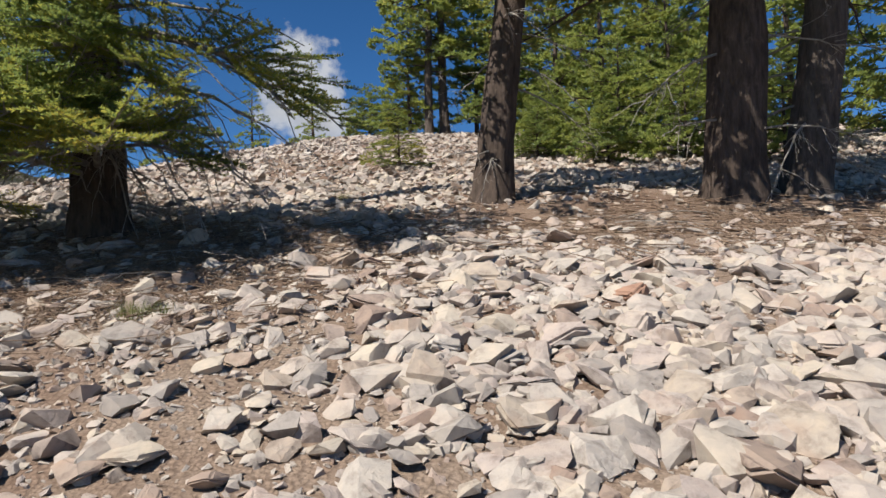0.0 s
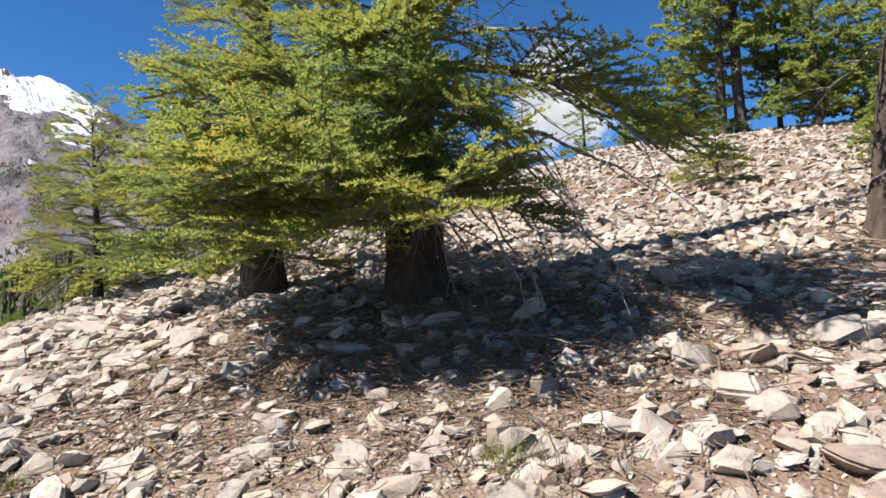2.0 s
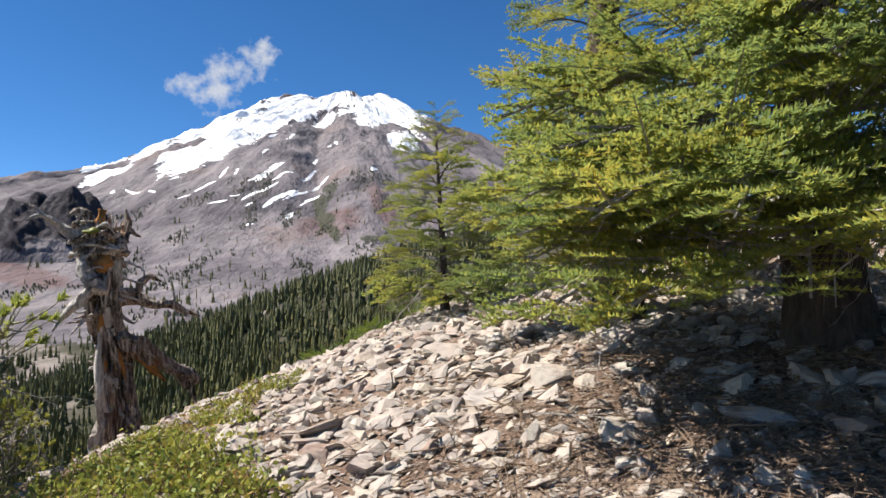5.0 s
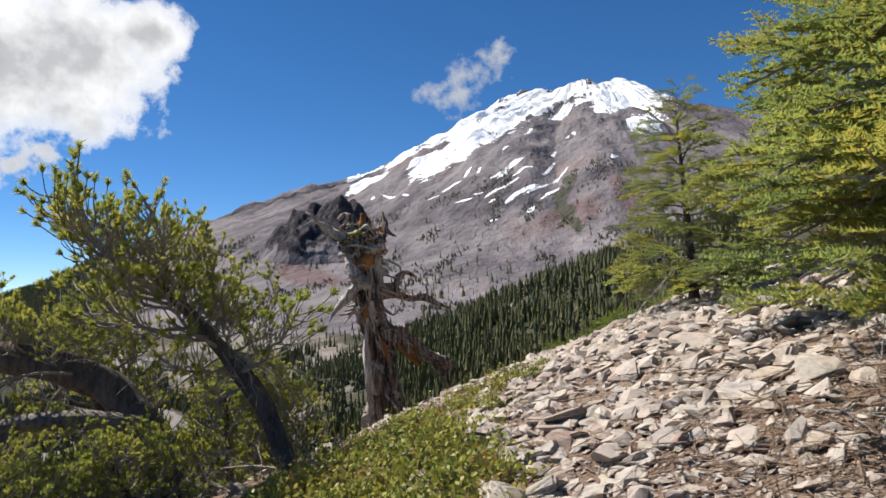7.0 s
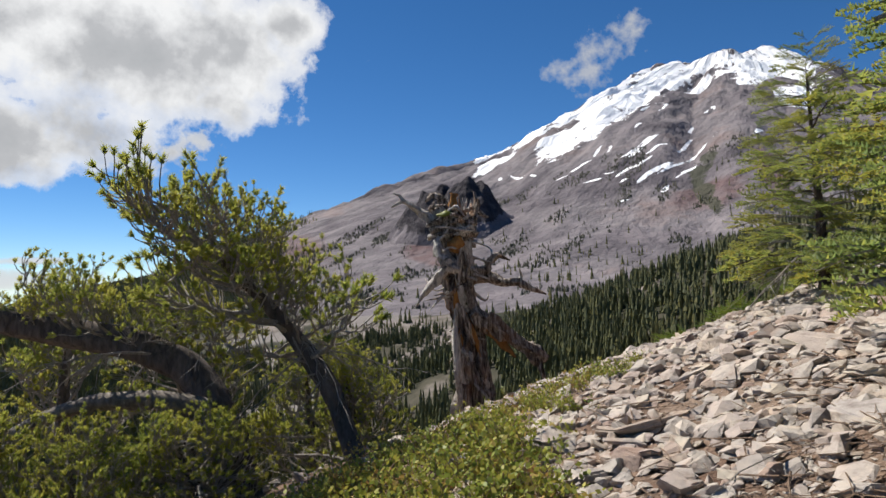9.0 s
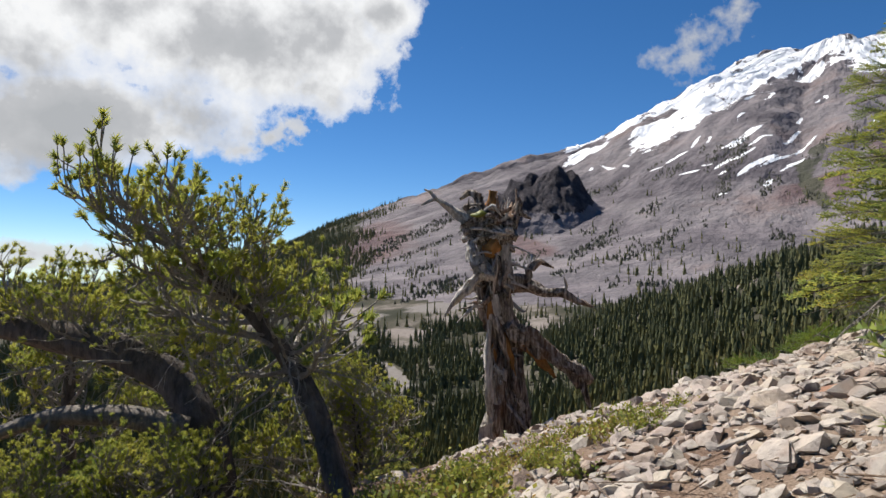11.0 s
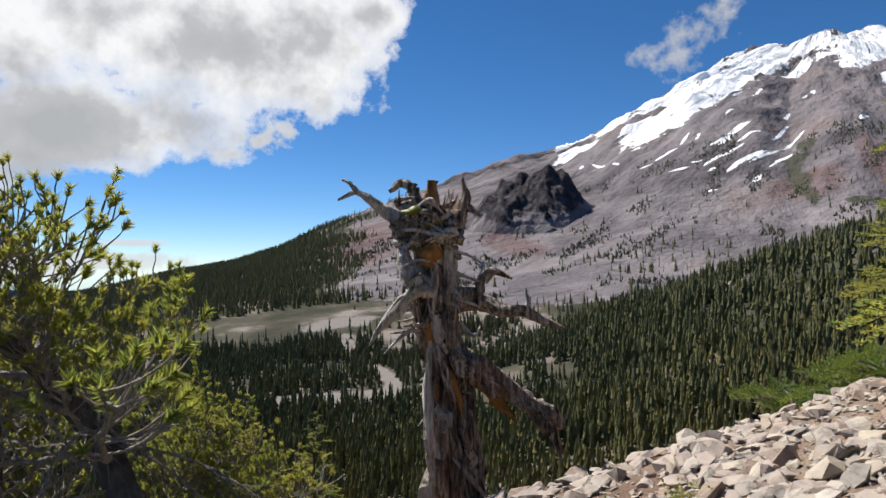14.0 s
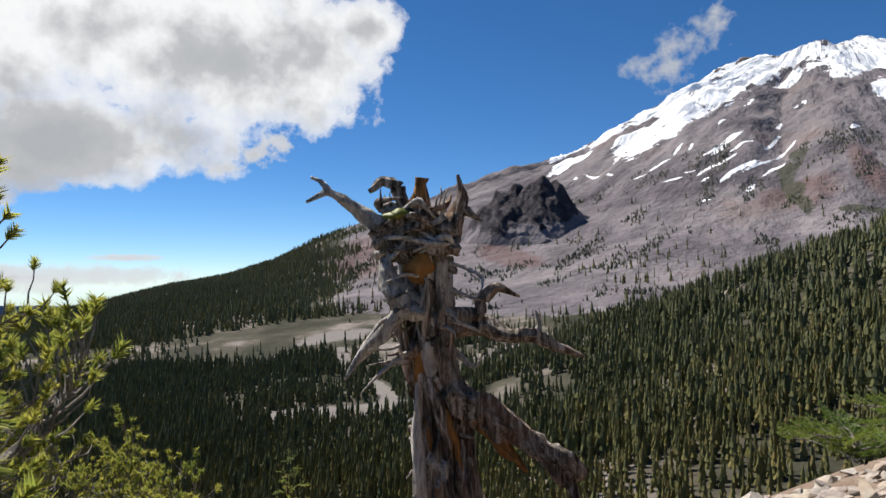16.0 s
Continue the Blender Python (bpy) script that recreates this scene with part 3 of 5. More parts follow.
# the big fir beside the path and its neighbours
big_fir = fir((-3.7, 7.3), 10.5, 0.3, 1, "large green fir with low sweeping boughs and bare grey twigs", 1.5, 52, 2.5, BOUGHS, (0.0, 0.0), 44, 3.0, taper=2.1, dense_below=3.9, group="firs on the scree", sides=lambda g: 232 + 55 * g.normal() if g.rand() < 0.8 else 360 * g.rand())
fir((-5.7, 7.6), 8.5, 0.24, 2, "dense green fir standing close behind its neighbour", 0.35, 46, 1.7, BOUGHS, (-0.02, 0.02), 10, 1.2, sides=lambda g: 225 + 80 * g.normal(), dense_below=3.6, group="firs on the scree")
fir((0.67, 9.1), 12.0, 0.26, 3, "tall fir with leaning brown trunk and high crown", 2.6, 60, 2.6, LIGHT_BOUGHS, (0.11, 0.0), 12, 2.6, group="firs on the scree", flare=0.9, sides=lambda g: 240 + 75 * g.normal())
fir((3.75, 8.6), 15.0, 0.37, 4, "thick old fir trunk with broken bare limbs", 3.0, 62, 3.2, LIGHT_BOUGHS, (0.04, 0.0), 9, 3.2, group="firs on the scree", flare=0.6, sides=lambda g: 230 + 75 * g.normal())
fir((4.75, 8.85), 14.0, 0.31, 5, "leaning grey old fir beside a thicker trunk", 3.2, 56, 3.2, LIGHT_BOUGHS, (0.14, 0.0), 9, 3.2, bark=m_palebark, group="firs on the scree", flare=0.6, sides=lambda g: 230 + 75 * g.normal())
fir((-8.95, 8.3), 3.1, 0.07, 6, "slender young fir at the crest of the scree", 0.2, 84, 1.2, BOUGHS + LIGHT_BOUGHS, (-0.03, 0.0), 8, 0.8, group="young firs", taper=0.5)
fir((-0.85, 13.8), 1.35, 0.035, 7, "small fir sapling growing among pale stones", 0.1, 44, 0.8, LIGHT_BOUGHS, group="young firs")
fir((-15.25, 3.35), 2.75, 0.05, 8, "slender bright young fir below the crest", 0.1, 56, 0.75, LIGHT_BOUGHS, group="young firs")
for k, (x, y, t_, r_) in enumerate([(-0.4, 26.0, 11, 0.17), (0.25, 26.4, 12, 0.2)]):
    fir((x, y), t_, r_, 20 + k, "tall fir with bare pale lower trunk on the skyline", 2.4, 44, 2.6, FAR_BOUGHS, (0.02 * (-1) ** k, 0), 4, 2.4, m_palebark, group="firs on the skyline")
for k, (x, y, t_, r_, low) in enumerate([
        (-6.2, 33, 6.2, 1.2, 0.6), (-8.6, 31, 5.5, 1.2, 0.8), (-10.2, 27, 6.2, 1.6, 0.9), (-4.4, 36, 3.5, 0.9, 0.3), (-12.5, 24, 7.5, 2.0, 0.8), (-3.1, 30, 2.6, 1.5, 0.2),
        (-1.6, 31, 3, 2, 0.2), (3.2, 31, 9, 2.6, 0.6), (4.6, 26, 9, 2.4, 0.5), (6.5, 30, 12, 3, 0.7), (1.6, 28, 7, 2.0, 0.5), (2.4, 25, 6, 1.8, 0.4), (5.4, 22, 8, 2.2, 0.5), (7.6, 24, 10, 2.6, 0.6), (-1.2, 27.5, 6, 1.8, 0.5), (9, 26, 11, 3, 0.6), (12, 30, 12, 3, 0.6),
        (4.3, 16, 3.2, 1.3, 0.2), (6.2, 18, 5.5, 1.8, 0.3), (8.4, 16, 6.5, 1.9, 0.5), (11, 19, 9, 2.4, 0.5), (3.0, 18.5, 2.2, 1.0, 0.1), (14, 16, 10, 2.5, 0.5), (9.5, 12, 8, 2.0, 0.9), (2.2, 15, 1.6, 0.8, 0.1), (3.4, 13.6, 1.4, 0.9, 0.1), (5.2, 14.2, 2.4, 1.1, 0.1), (2.7, 17.2, 2.0, 1.0, 0.1), (6.8, 13.2, 2.6, 1.1, 0.1)]):
    fir((x, y), t_, 0.011 * t_ + 0.02, 100 + k, "green fir on the upper scree slope" if y < 22 else "dark green fir standing on the skyline", low, 40 if x < 2 else 46, r_ * 1.05, FAR_BOUGHS if y > 13 else LIGHT_BOUGHS, group="firs on the skyline")

for z, yaw, pitch, long, roll in ((2.45, -38, 2, 3.1, 10), (2.7, -52, 6, 3.0, -14), (2.9, -25, 10, 2.9, 20), (1.0, -78, 0, 2.6, 12), (1.1, 232, 0, 2.3, 8), (1.05, 250, 0, 2.6, 0), (1.1, 268, 0, 2.9, 9), (1.2, 215, 0, 2.1, 9), (1.0, 200, 0, 2.0, -9)):
    part("bough", BOUGHS[int(abs(yaw)) % 5], big_fir, bough_pose(z, yaw, pitch, long / 2.0, (0, 0), roll))
for z, yaw, pitch, size in ((2.2, -30, 2, 1.7), (2.1, -36, -12, 1.7), (1.9, -24, -16, 1.6), (1.6, -34, -22, 1.5), (1.5, -12, -14, 1.7), (1.2, -28, -34, 1.2), (1.2, -46, -36, 1.1), (1.9, -42, -4, 1.6), (1.7, -20, -2, 1.8), (1.4, -50, -8, 1.4), (2.5, -12, 4, 1.7)):
    part("dead_branch", DEAD[int(-yaw) % 4], big_fir, bough_pose(z, yaw, pitch, size, (0, 0), 12), "bare grey twigs")

for k, yaw in enumerate(range(186, 300, 14)):
    part("bough", BOUGHS[k % 5], big_fir, bough_pose((0.78 if yaw < 245 else 0.64) + 0.28 * ((k * 7) % 5) / 5, yaw, 1 - 5 * ((k * 3) % 4) / 4, (2.5 + 0.6 * ((k * 5) % 7) / 7) / 2 * (0.72 if yaw < 215 else 0.8 if yaw < 246 else 1.0), (0, 0), 10 * math.sin(k)))
for z, yaw, pitch, long, roll in ((0.95, -26, -3, 1.9, -5), (2.25, -12, -13, 3.0, 8), (2.3, -22, -15, 2.8, -12), (0.9, -48, 0, 2.2, 8), (1.0, -70, 2, 2.4, -8), (1.1, -82, 3, 2.7, 8), (1.5, -66, 5, 2.3, -10), (1.7, -72, 5, 2.4, 6), (1.3, 235, 2, 2.3, 6), (1.5, 222, 4, 2.1, -6), (1.4, 255, 3, 2.6, 4)):
    part("bough", BOUGHS[int(abs(yaw)) % 5], big_fir, bough_pose(z, yaw, pitch, long / 2.0, (0, 0), roll))
rng_d = np.random.RandomState(15)
for k in range(46):
    part("dead_branch", DEAD[k % 4], big_fir, bough_pose(0.75 + 0.7 * rng_d.rand(), 200 + 140 * rng_d.rand(), -45 - 35 * rng_d.rand(), 0.22 + 0.24 * rng_d.rand(), (0, 0), 60 * rng_d.normal(), 0.35 + 1.3 * rng_d.rand()), "bare grey twigs")

# ---------------------------------------------------------------- stones
def rock_mesh(name, seed, flat, material, points=17):
    rng = np.random.RandomState(seed)
    bm = bmesh.new()
    for p in rng.normal(size=(points, 3)):
        p = p / (np.abs(p) ** 3).sum() ** (1 / 3) * (0.75 + 0.35 * rng.rand())
        bm.verts.new((p[0] * 0.5, p[1] * 0.5 * (0.7 + 0.3 * rng.rand()), p[2] * 0.5 * flat))
    bmesh.ops.convex_hull(bm, input=bm.verts)
    bmesh.ops.delete(bm, geom=[v for v in bm.verts if not v.link_faces], context="VERTS")
    bmesh.ops.bevel(bm, geom=[e for e in bm.edges if e.calc_face_angle(0) > 0.45], offset=0.05, segments=2, affect="EDGES")
    bmesh.ops.triangulate(bm, faces=bm.faces)
    me = bpy.data.meshes.new(name)
    bm.to_mesh(me)
    bm.free()
    me.materials.append(material)
    return me


ROCKS = [rock_mesh("stone", 200 + i, (0.3, 0.42, 0.55, 0.24)[i % 4], m_rock) for i in range(14)]


def rubble_parts(count, seed, points):
    out = []
    for i in range(count):
        rng = np.random.RandomState(seed + i)
        bm = bmesh.new()
        flat = (0.26, 0.42, 0.6)[i % 3]
        for p in rng.normal(size=(points, 3)):
            p = p / (np.abs(p) ** 3).sum() ** (1 / 3)
            bm.verts.new((p[0] * 0.5, p[1] * 0.4, p[2] * 0.5 * flat))
        bmesh.ops.convex_hull(bm, input=bm.verts)
        bmesh.ops.delete(bm, geom=[v for v in bm.verts if not v.link_faces], context="VERTS")
        bm.verts.index_update()
        out.append((np.array([v.co[:] for v in bm.verts]), [tuple(v.index for v in f.verts) for f in bm.faces]))
        bm.free()
    return out


RUBBLE, GRIT = rubble_parts(16, 300, 13), rubble_parts(8, 340, 7)


def stony(x, y):
    """How thickly stones lie: bare trodden soil and litter under the big fir have few."""
    d = np.ones_like(x)
    d = d * np.where((x < -7.2) & (y < 4.1), 0.12, 1.0)
    crest = -8.6 + 0.27 * np.clip(y - 11, 0, 60)
    d = d * np.clip((x - crest + 4.0) / 2.0, 0, 1)
    litter = np.exp(-(((x + 3.1) / 2.2) ** 2 + ((y - 6.1) / 1.5) ** 2) ** 1.5)
    d = d * (1 - 0.9 * litter)
    d = d * np.where((x < -0.9) & (y < 5.2) & (x > -3.4), 0.6, 1.0)
    d = d * (1 - 0.85 * np.exp(-(((x - 3.6) / 3.0) ** 2 + ((y - 7.9) / 1.5) ** 2) ** 1.5))
    d = d * (1 - 0.6 * np.exp(-(((x - 0.4) / 1.3) ** 2 + ((y - 8.3) / 0.7) ** 2)))
    trod = np.exp(-(((x + 0.75 + 0.08 * (y - 3)) / 0.45) ** 2)) * (y < 7)
    d = d * (1 - 0.65 * trod)
    return np.clip(d * (0.75 + 0.6 * bumps(x, y, 2.4, 3, 21)), 0, 1)


def turn_matrices(rng, n, tilt):
    a = rng.rand(n) * 2 * np.pi
    ca, sa = np.cos(a), np.sin(a)
    b, c = rng.normal(size=n) * tilt - 0.0, rng.normal(size=n) * tilt
    m = np.zeros((n, 3, 3))
    m[:, 0, 0], m[:, 0, 1], m[:, 1, 0], m[:, 1, 1], m[:, 2, 2] = ca, -sa, sa, ca, 1
    t = np.zeros((n, 3, 3))
    t[:, 0, 0] = t[:, 1, 1] = t[:, 2, 2] = 1
    t[:, 0, 2], t[:, 2, 0], t[:, 1, 2], t[:, 2, 1] = b, -b, c, -c
    t[:, 2, 1] += 0.26
    t[:, 1, 2] -= 0.26
    return t @ m


def scatter_rubble(name, count, box, sizes, seed, label, keep=stony, sink=0.1, material=None, kinds=RUBBLE):
    rng = np.random.RandomState(seed)
    x = box[0] + (box[1] - box[0]) * rng.rand(count * 3)
    y = box[2] + (box[3] - box[2]) * rng.rand(count * 3)
    ok = rng.rand(count * 3) < keep(x, y)
    x, y = x[ok][:count], y[ok][:count]
    n = len(x)
    size = sizes[0] * (sizes[1] / sizes[0]) ** (rng.rand(n) ** 2.0)
    z = height(x, y) + size * sink
    rot = turn_matrices(rng, n, 0.28)
    which = rng.randint(len(kinds), size=n)
    vs, fs, base = [], [], 0
    for k, (v, f) in enumerate(kinds):
        sel = np.where(which == k)[0]
        if not len(sel):
            continue
        p = np.einsum("nij,vj->nvi", rot[sel], v) * size[sel][:, None, None] + np.stack([x, y, z], -1)[sel][:, None, :]
        vs.append(p.reshape(-1, 3))
        f = np.array([q[:3] for q in f])
        off = base + np.arange(len(sel)) * len(v)
        fs.append((f[None] + off[:, None, None]).reshape(-1, 3))
        base += len(sel) * len(v)
    me = build_mesh(name, np.concatenate(vs), np.concatenate(fs), [material or m_rubble])
    return tagged(new(name, me), label, "rubble", kind="stuff")


scatter_rubble("gravel", 13000, (-10, 4, 0.5, 9.5), (0.025, 0.1), 50, "pale angular gravel between the stones", kinds=GRIT)
scatter_rubble("pebbles", 8000, (-5.2, 2.2, 2.0, 6.4), (0.03, 0.085), 55, "small pale pebbles over the trodden soil", keep=lambda x, y: np.full_like(x, 0.6) + 0.4 * bumps(x, y, 1.1, 3, 41), kinds=GRIT)
scatter_rubble("rubble", 11500, (-11, 8, 0.3, 12), (0.07, 0.24), 51, "loose angular pale volcanic rubble on the slope")
scatter_rubble("broken_stone", 1700, (-0.5, 4.2, 0.8, 5.8), (0.11, 0.32), 54, "jumble of larger broken slabs beside the path")
scatter_rubble("loose_stones", 620, (-6.5, -0.6, 2.6, 6.6), (0.09, 0.26), 56, "scattered pale stones on soil and litter", keep=lambda x, y: np.clip(0.55 + 0.6 * bumps(x, y, 0.9, 3, 43), 0, 1), sink=0.14)
scatter_rubble("crest_rubble", 1900, (-10.5, -5.2, 3.9, 9.2), (0.05, 0.22), 58, "pale blocky rubble along the crest", keep=lambda x, y: np.clip((y - np.interp(-x, (5, 6.3, 7.8, 8.4, 9.3, 11), (3.3, 3.95, 4.25, 5.3, 5.8, 6.5))) * 2, 0, 1) * np.clip(0.75 + 0.5 * bumps(x, y, 1.2, 3, 45), 0, 1))
scatter_rubble("lower_scree", 5000, (-6, 8, -9, 0.9), (0.06, 0.3), 57, "loose pale rubble down the slope", keep=lambda x, y: np.clip(0.7 + 0.5 * bumps(x, y, 2.0, 3, 44), 0, 1), kinds=GRIT)
scatter_rubble("upper_scree", 30000, (-13, 16, 9.5, 34), (0.08, 0.3), 52, "field of pale broken rock higher up the slope", kinds=GRIT)


def stone(at, size, turn, seed, tilt=(0, 0), material=None, parent=None, sink=0.25, squash=1.0):
    x, y = at
    ob = new("stone" if parent else "boulder", ROCKS[seed % len(ROCKS)])
    ob.parent = parent
    ob.matrix_basis = pose(x, y, ground_z(x, y) + size * (0.5 - sink) * 0.35 * squash, 12 + tilt[0], tilt[1], turn) @ Matrix.Diagonal((size, size, size * squash, 1))
    if material:
        ob.data = ob.data.copy()
        ob.data.materials[0] = material
    return ob


rng_s = np.random.RandomState(77)
made = 0
while made < 300:
    x, y = -9.0 + 12.5 * rng_s.rand(), 0.8 + 7.7 * rng_s.rand()
    if rng_s.rand() > float(stony(np.array([x]), np.array([y]))[0]) or math.hypot(x + 3.7, y - 7.3) < 0.6:
        continue
    stone((x, y), 0.16 + 0.32 * rng_s.rand() ** 2.2, 360 * rng_s.rand(), rng_s.randint(14), (12 * rng_s.normal(), 12 * rng_s.normal()), None, ground)
    made += 1

# ---------------------------------------------------------------- far forest
def forest_tree(kind_seed, layers=4, sides=4):
    rng = np.random.RandomState(kind_seed)
    v, f = [], []
    for k in range(layers):
        z0, z1 = 0.06 + 0.86 * k / layers, 0.06 + 0.86 * (k + 1) / layers + 0.12
        r = 0.15 * (1 - 0.8 * k / layers) * (0.85 + 0.3 * rng.rand())
        n0 = len(v)
        for j in range(sides):
            a = 2 * math.pi * (j + 0.5 * (k % 2)) / sides
            rr = r * (0.65 + 0.7 * rng.rand())
            v.append((rr * math.cos(a), rr * math.sin(a), z0 - 0.05 * rng.rand()))
        v.append((0.01 * rng.normal(), 0.01 * rng.normal(), min(1.0, z1)))
        for j in range(sides):
            f.append((n0 + j, n0 + (j + 1) % sides, n0 + sides))
    return np.array(v), np.array(f)


FOREST_KINDS = [forest_tree(400 + i, 5, 5) for i in range(8)]
FAR_KINDS = [forest_tree(420 + i, 3, 4) for i in range(6)]


def wooded(x, y):
    r, az = np.hypot(x + 5, y - 4), np.degrees(np.arctan2(-(x + 5), y - 4))
    n = bumps(x, y, 150.0, 4, 31)
    z = far_height(x, y)
    d = np.clip(0.75 + 1.3 * n, 0, 1)
    d = d * np.where((az > 70) & (r > 620) & (r < 900) & (az < 106), np.clip(0.25 + 1.5 * n, 0, 1), 1)
    d = d * np.where((r > 900) & (az < 94), np.clip(0.03 + 0.45 * np.clip(n, 0, 1), 0, 1) * np.clip((1700 - r) / 700, 0, 1), 1)
    d = d * np.where((r > 900) & (az >= 94), np.clip((az - 94) / 6, 0.05, 1), 1)
    d = d * np.where((az > 72) & (az < 102) & (r > 300) & (r < 640), np.clip(0.55 + 2.2 * bumps(x, y, 70.0, 3, 33), 0.04, 1), 1)
    d = d * np.where((az < 64) & (r > 300) & (r < 520), 0.45, 1)
    return d * np.where(cover(x, y, GRAVEL) > 0.0, 0.06, 1)


def scatter_forest(name, count, az_range, r_range, tall, seed, label, keep=wooded, fat=1.0, kinds=FAR_KINDS, leaf=m_forest):
    rng = np.random.RandomState(seed)
    m = count * 5
    az = np.radians(az_range[0] + (az_range[1] - az_range[0]) * rng.rand(m))
    r = np.sqrt(r_range[0] ** 2 + (r_range[1] ** 2 - r_range[0] ** 2) * rng.rand(m))
    x, y = -5 - r * np.sin(az), 4 + r * np.cos(az)
    ok = rng.rand(m) < keep(x, y)
    x, y = x[ok][:count], y[ok][:count]
    n = len(x)
    t_ = tall[0] * 0.6 + (tall[1] - tall[0] * 0.6) * rng.rand(n) ** 0.8
    z = height(x, y) - 0.5
    which = rng.randint(len(kinds), size=n)
    wide = fat * (0.7 + 0.5 * rng.rand(n))
    vs, fs, base = [], [], 0
    for k, (v, f) in enumerate(kinds):
        sel = np.where(which == k)[0]
        if not len(sel):
            continue
        s = np.stack([t_ * wide, t_ * wide, t_], -1)[sel]
        p = v[None] * s[:, None, :] + np.stack([x, y, z], -1)[sel][:, None, :]
        vs.append(p.reshape(-1, 3))
        fs.append((f[None] + (base + np.arange(len(sel)) * len(v))[:, None, None]).reshape(-1, 3))
        base += len(sel) * len(v)
    return tagged(new(name, build_mesh(name, np.concatenate(vs), np.concatenate(fs), [leaf])), label, "forest", kind="stuff")


scatter_forest("valley_forest", 17000, (42, 122), (230, 640), (8, 14), 61, "dense dark green conifer forest in the valley", kinds=FOREST_KINDS)
scatter_forest("slope_forest", 7000, (40, 118), (85, 290), (5, 11), 65, "dark conifers on the slope below the crest", keep=lambda x, y: np.clip(0.85 + 0.6 * bumps(x, y, 40.0, 3, 20), 0, 1), kinds=FOREST_KINDS)
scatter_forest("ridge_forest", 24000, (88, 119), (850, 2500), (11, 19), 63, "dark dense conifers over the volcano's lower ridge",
               keep=lambda x, y: np.clip((np.degrees(np.arctan2(-(x + 5), y - 4)) - 90 + 6 * bumps(x, y, 240.0, 3, 18)) / 4, 0, 1))
scatter_forest("slope_shrubs", 5200, (48, 92), (780, 1700), (3.5, 7.5), 64, "dark shrubs and stunted trees in bands on the ash slope",
               keep=lambda x, y: np.clip(bumps(x * 0.6 + y * 0.8, (y * 0.6 - x * 0.8) * 0.35, 38.0, 3, 19) * 3 - 0.45, 0, 1), fat=2.6, leaf=m_scrub)
scatter_forest("far_forest", 8000, (50, 126), (640, 2300), (9, 16), 62, "sparse conifers thinning out below the volcano")


# boulders that stand out, each a thing of its own
for k, (x, y, size, squash, tone, words) in enumerate([
        (-0.95, 5.3, 0.46, 1.5, m_rock, "pale angular boulder beside the trodden path"), (-1.15, 5.75, 0.5, 1.3, m_rock, "pale angular boulder beside the trodden path"),
        (-0.62, 5.85, 0.55, 1.3, m_rock, "pale angular boulder beside the trodden path"), (-0.49, 4.63, 0.55, 0.9, m_rock, "flat pale slab on the trodden path"),
        (-3.6, 5.75, 0.55, 1.6, m_slab, "rounded grey boulder under the fir"), (-3.15, 6.5, 0.5, 1.5, m_slab, "rounded grey boulder under the fir"),
        (-7.75, 6.55, 0.34, 1.7, m_redrock, "rust-red stone on the scree"), (-5.65, 5.85, 0.6, 0.9, m_rock, "flat pale slab on the scree"), (-5.6, 5.6, 0.55, 0.9, m_slab, "flat grey slab on the scree"),
        (-6.95, 6.45, 0.65, 1.1, m_rock, "thick pale slab on the scree"), (-2.95, 5.05, 0.27, 1.8, m_rock, "pale blocky stone among fallen twigs"), (-3.4, 5.3, 0.24, 1.8, m_rock, "pale blocky stone among fallen twigs"),
        (-2.7, 5.6, 0.22, 1.6, m_slab, "grey blocky stone among fallen twigs"), (-4.2, 5.3, 0.26, 1.7, m_rock, "pale blocky stone among fallen twigs"),
        (0.16, 6.66, 0.55, 0.9, m_rock, "flat pale slab tilted on rubble"), (0.9, 3.3, 0.34, 1.0, m_rock, "broad pale slab with a broken edge"), (1.3, 2.85, 0.3, 1.1, m_slab, "grey-pink blocky boulder in the rubble"),
        (2.1, 3.8, 0.42, 1.1, m_rock, "pale boulder in the rubble"), (1.9, 3.15, 0.32, 1.0, m_rock, "pale boulder in the rubble"), (0.4, 3.3, 0.32, 1.1, m_slab, "grey-pink blocky boulder in the rubble"),
        (0.05, 2.9, 0.34, 0.9, m_rock, "flat pale slab tilted on rubble"), (1.5, 5.4, 0.6, 0.8, m_rock, "flat pale slab tilted on rubble"), (1.25, 4.6, 0.42, 1.5, m_redrock, "dark rusty block in the rubble"),
        (-1.4, 2.6, 0.3, 1.4, m_rock, "pale blocky stone beside the path"), (-1.6, 4.5, 0.3, 1.3, m_rock, "pale blocky stone beside the path"), (-2.3, 4.7, 0.34, 1.1, m_rock, "pale blocky stone beside the path")]):
    tagged(stone((x, y), size * 0.85, 47 * k, k * 5 + 1, (6 * math.sin(k), 6 * math.cos(k)), tone if tone is not m_rock else None, None, 0.3, squash * 0.72), words, "boulder", "boulders on the scree")

# ---------------------------------------------------------------- the weathered snag
def snag_material():
    m, t, b = mat("weathered_snag_wood", 0.85, 0.25)
    at = place(t)
    grain = noise_tex(t, at, 20.0, 9, 0.72, (1, 1, 0.13))
    col = ramp(t, grain, [(0.36, (0.02, 0.015, 0.012)), (0.44, (0.1, 0.076, 0.06)), (0.52, (0.28, 0.23, 0.19)), (0.63, (0.68, 0.6, 0.53))])
    warm = ramp(t, noise_tex(t, at, 2.3, 4, 0.6), [(0.5, (0, 0, 0)), (0.62, (1, 1, 1))])
    col = mixc(t, calc(t, "MULTIPLY", warm, 0.42), col, (0.3, 0.14, 0.06))
    t.links.new(col, b.inputs["Base Color"])
    bump(t, b, grain, 1.0, 0.06)
    return m


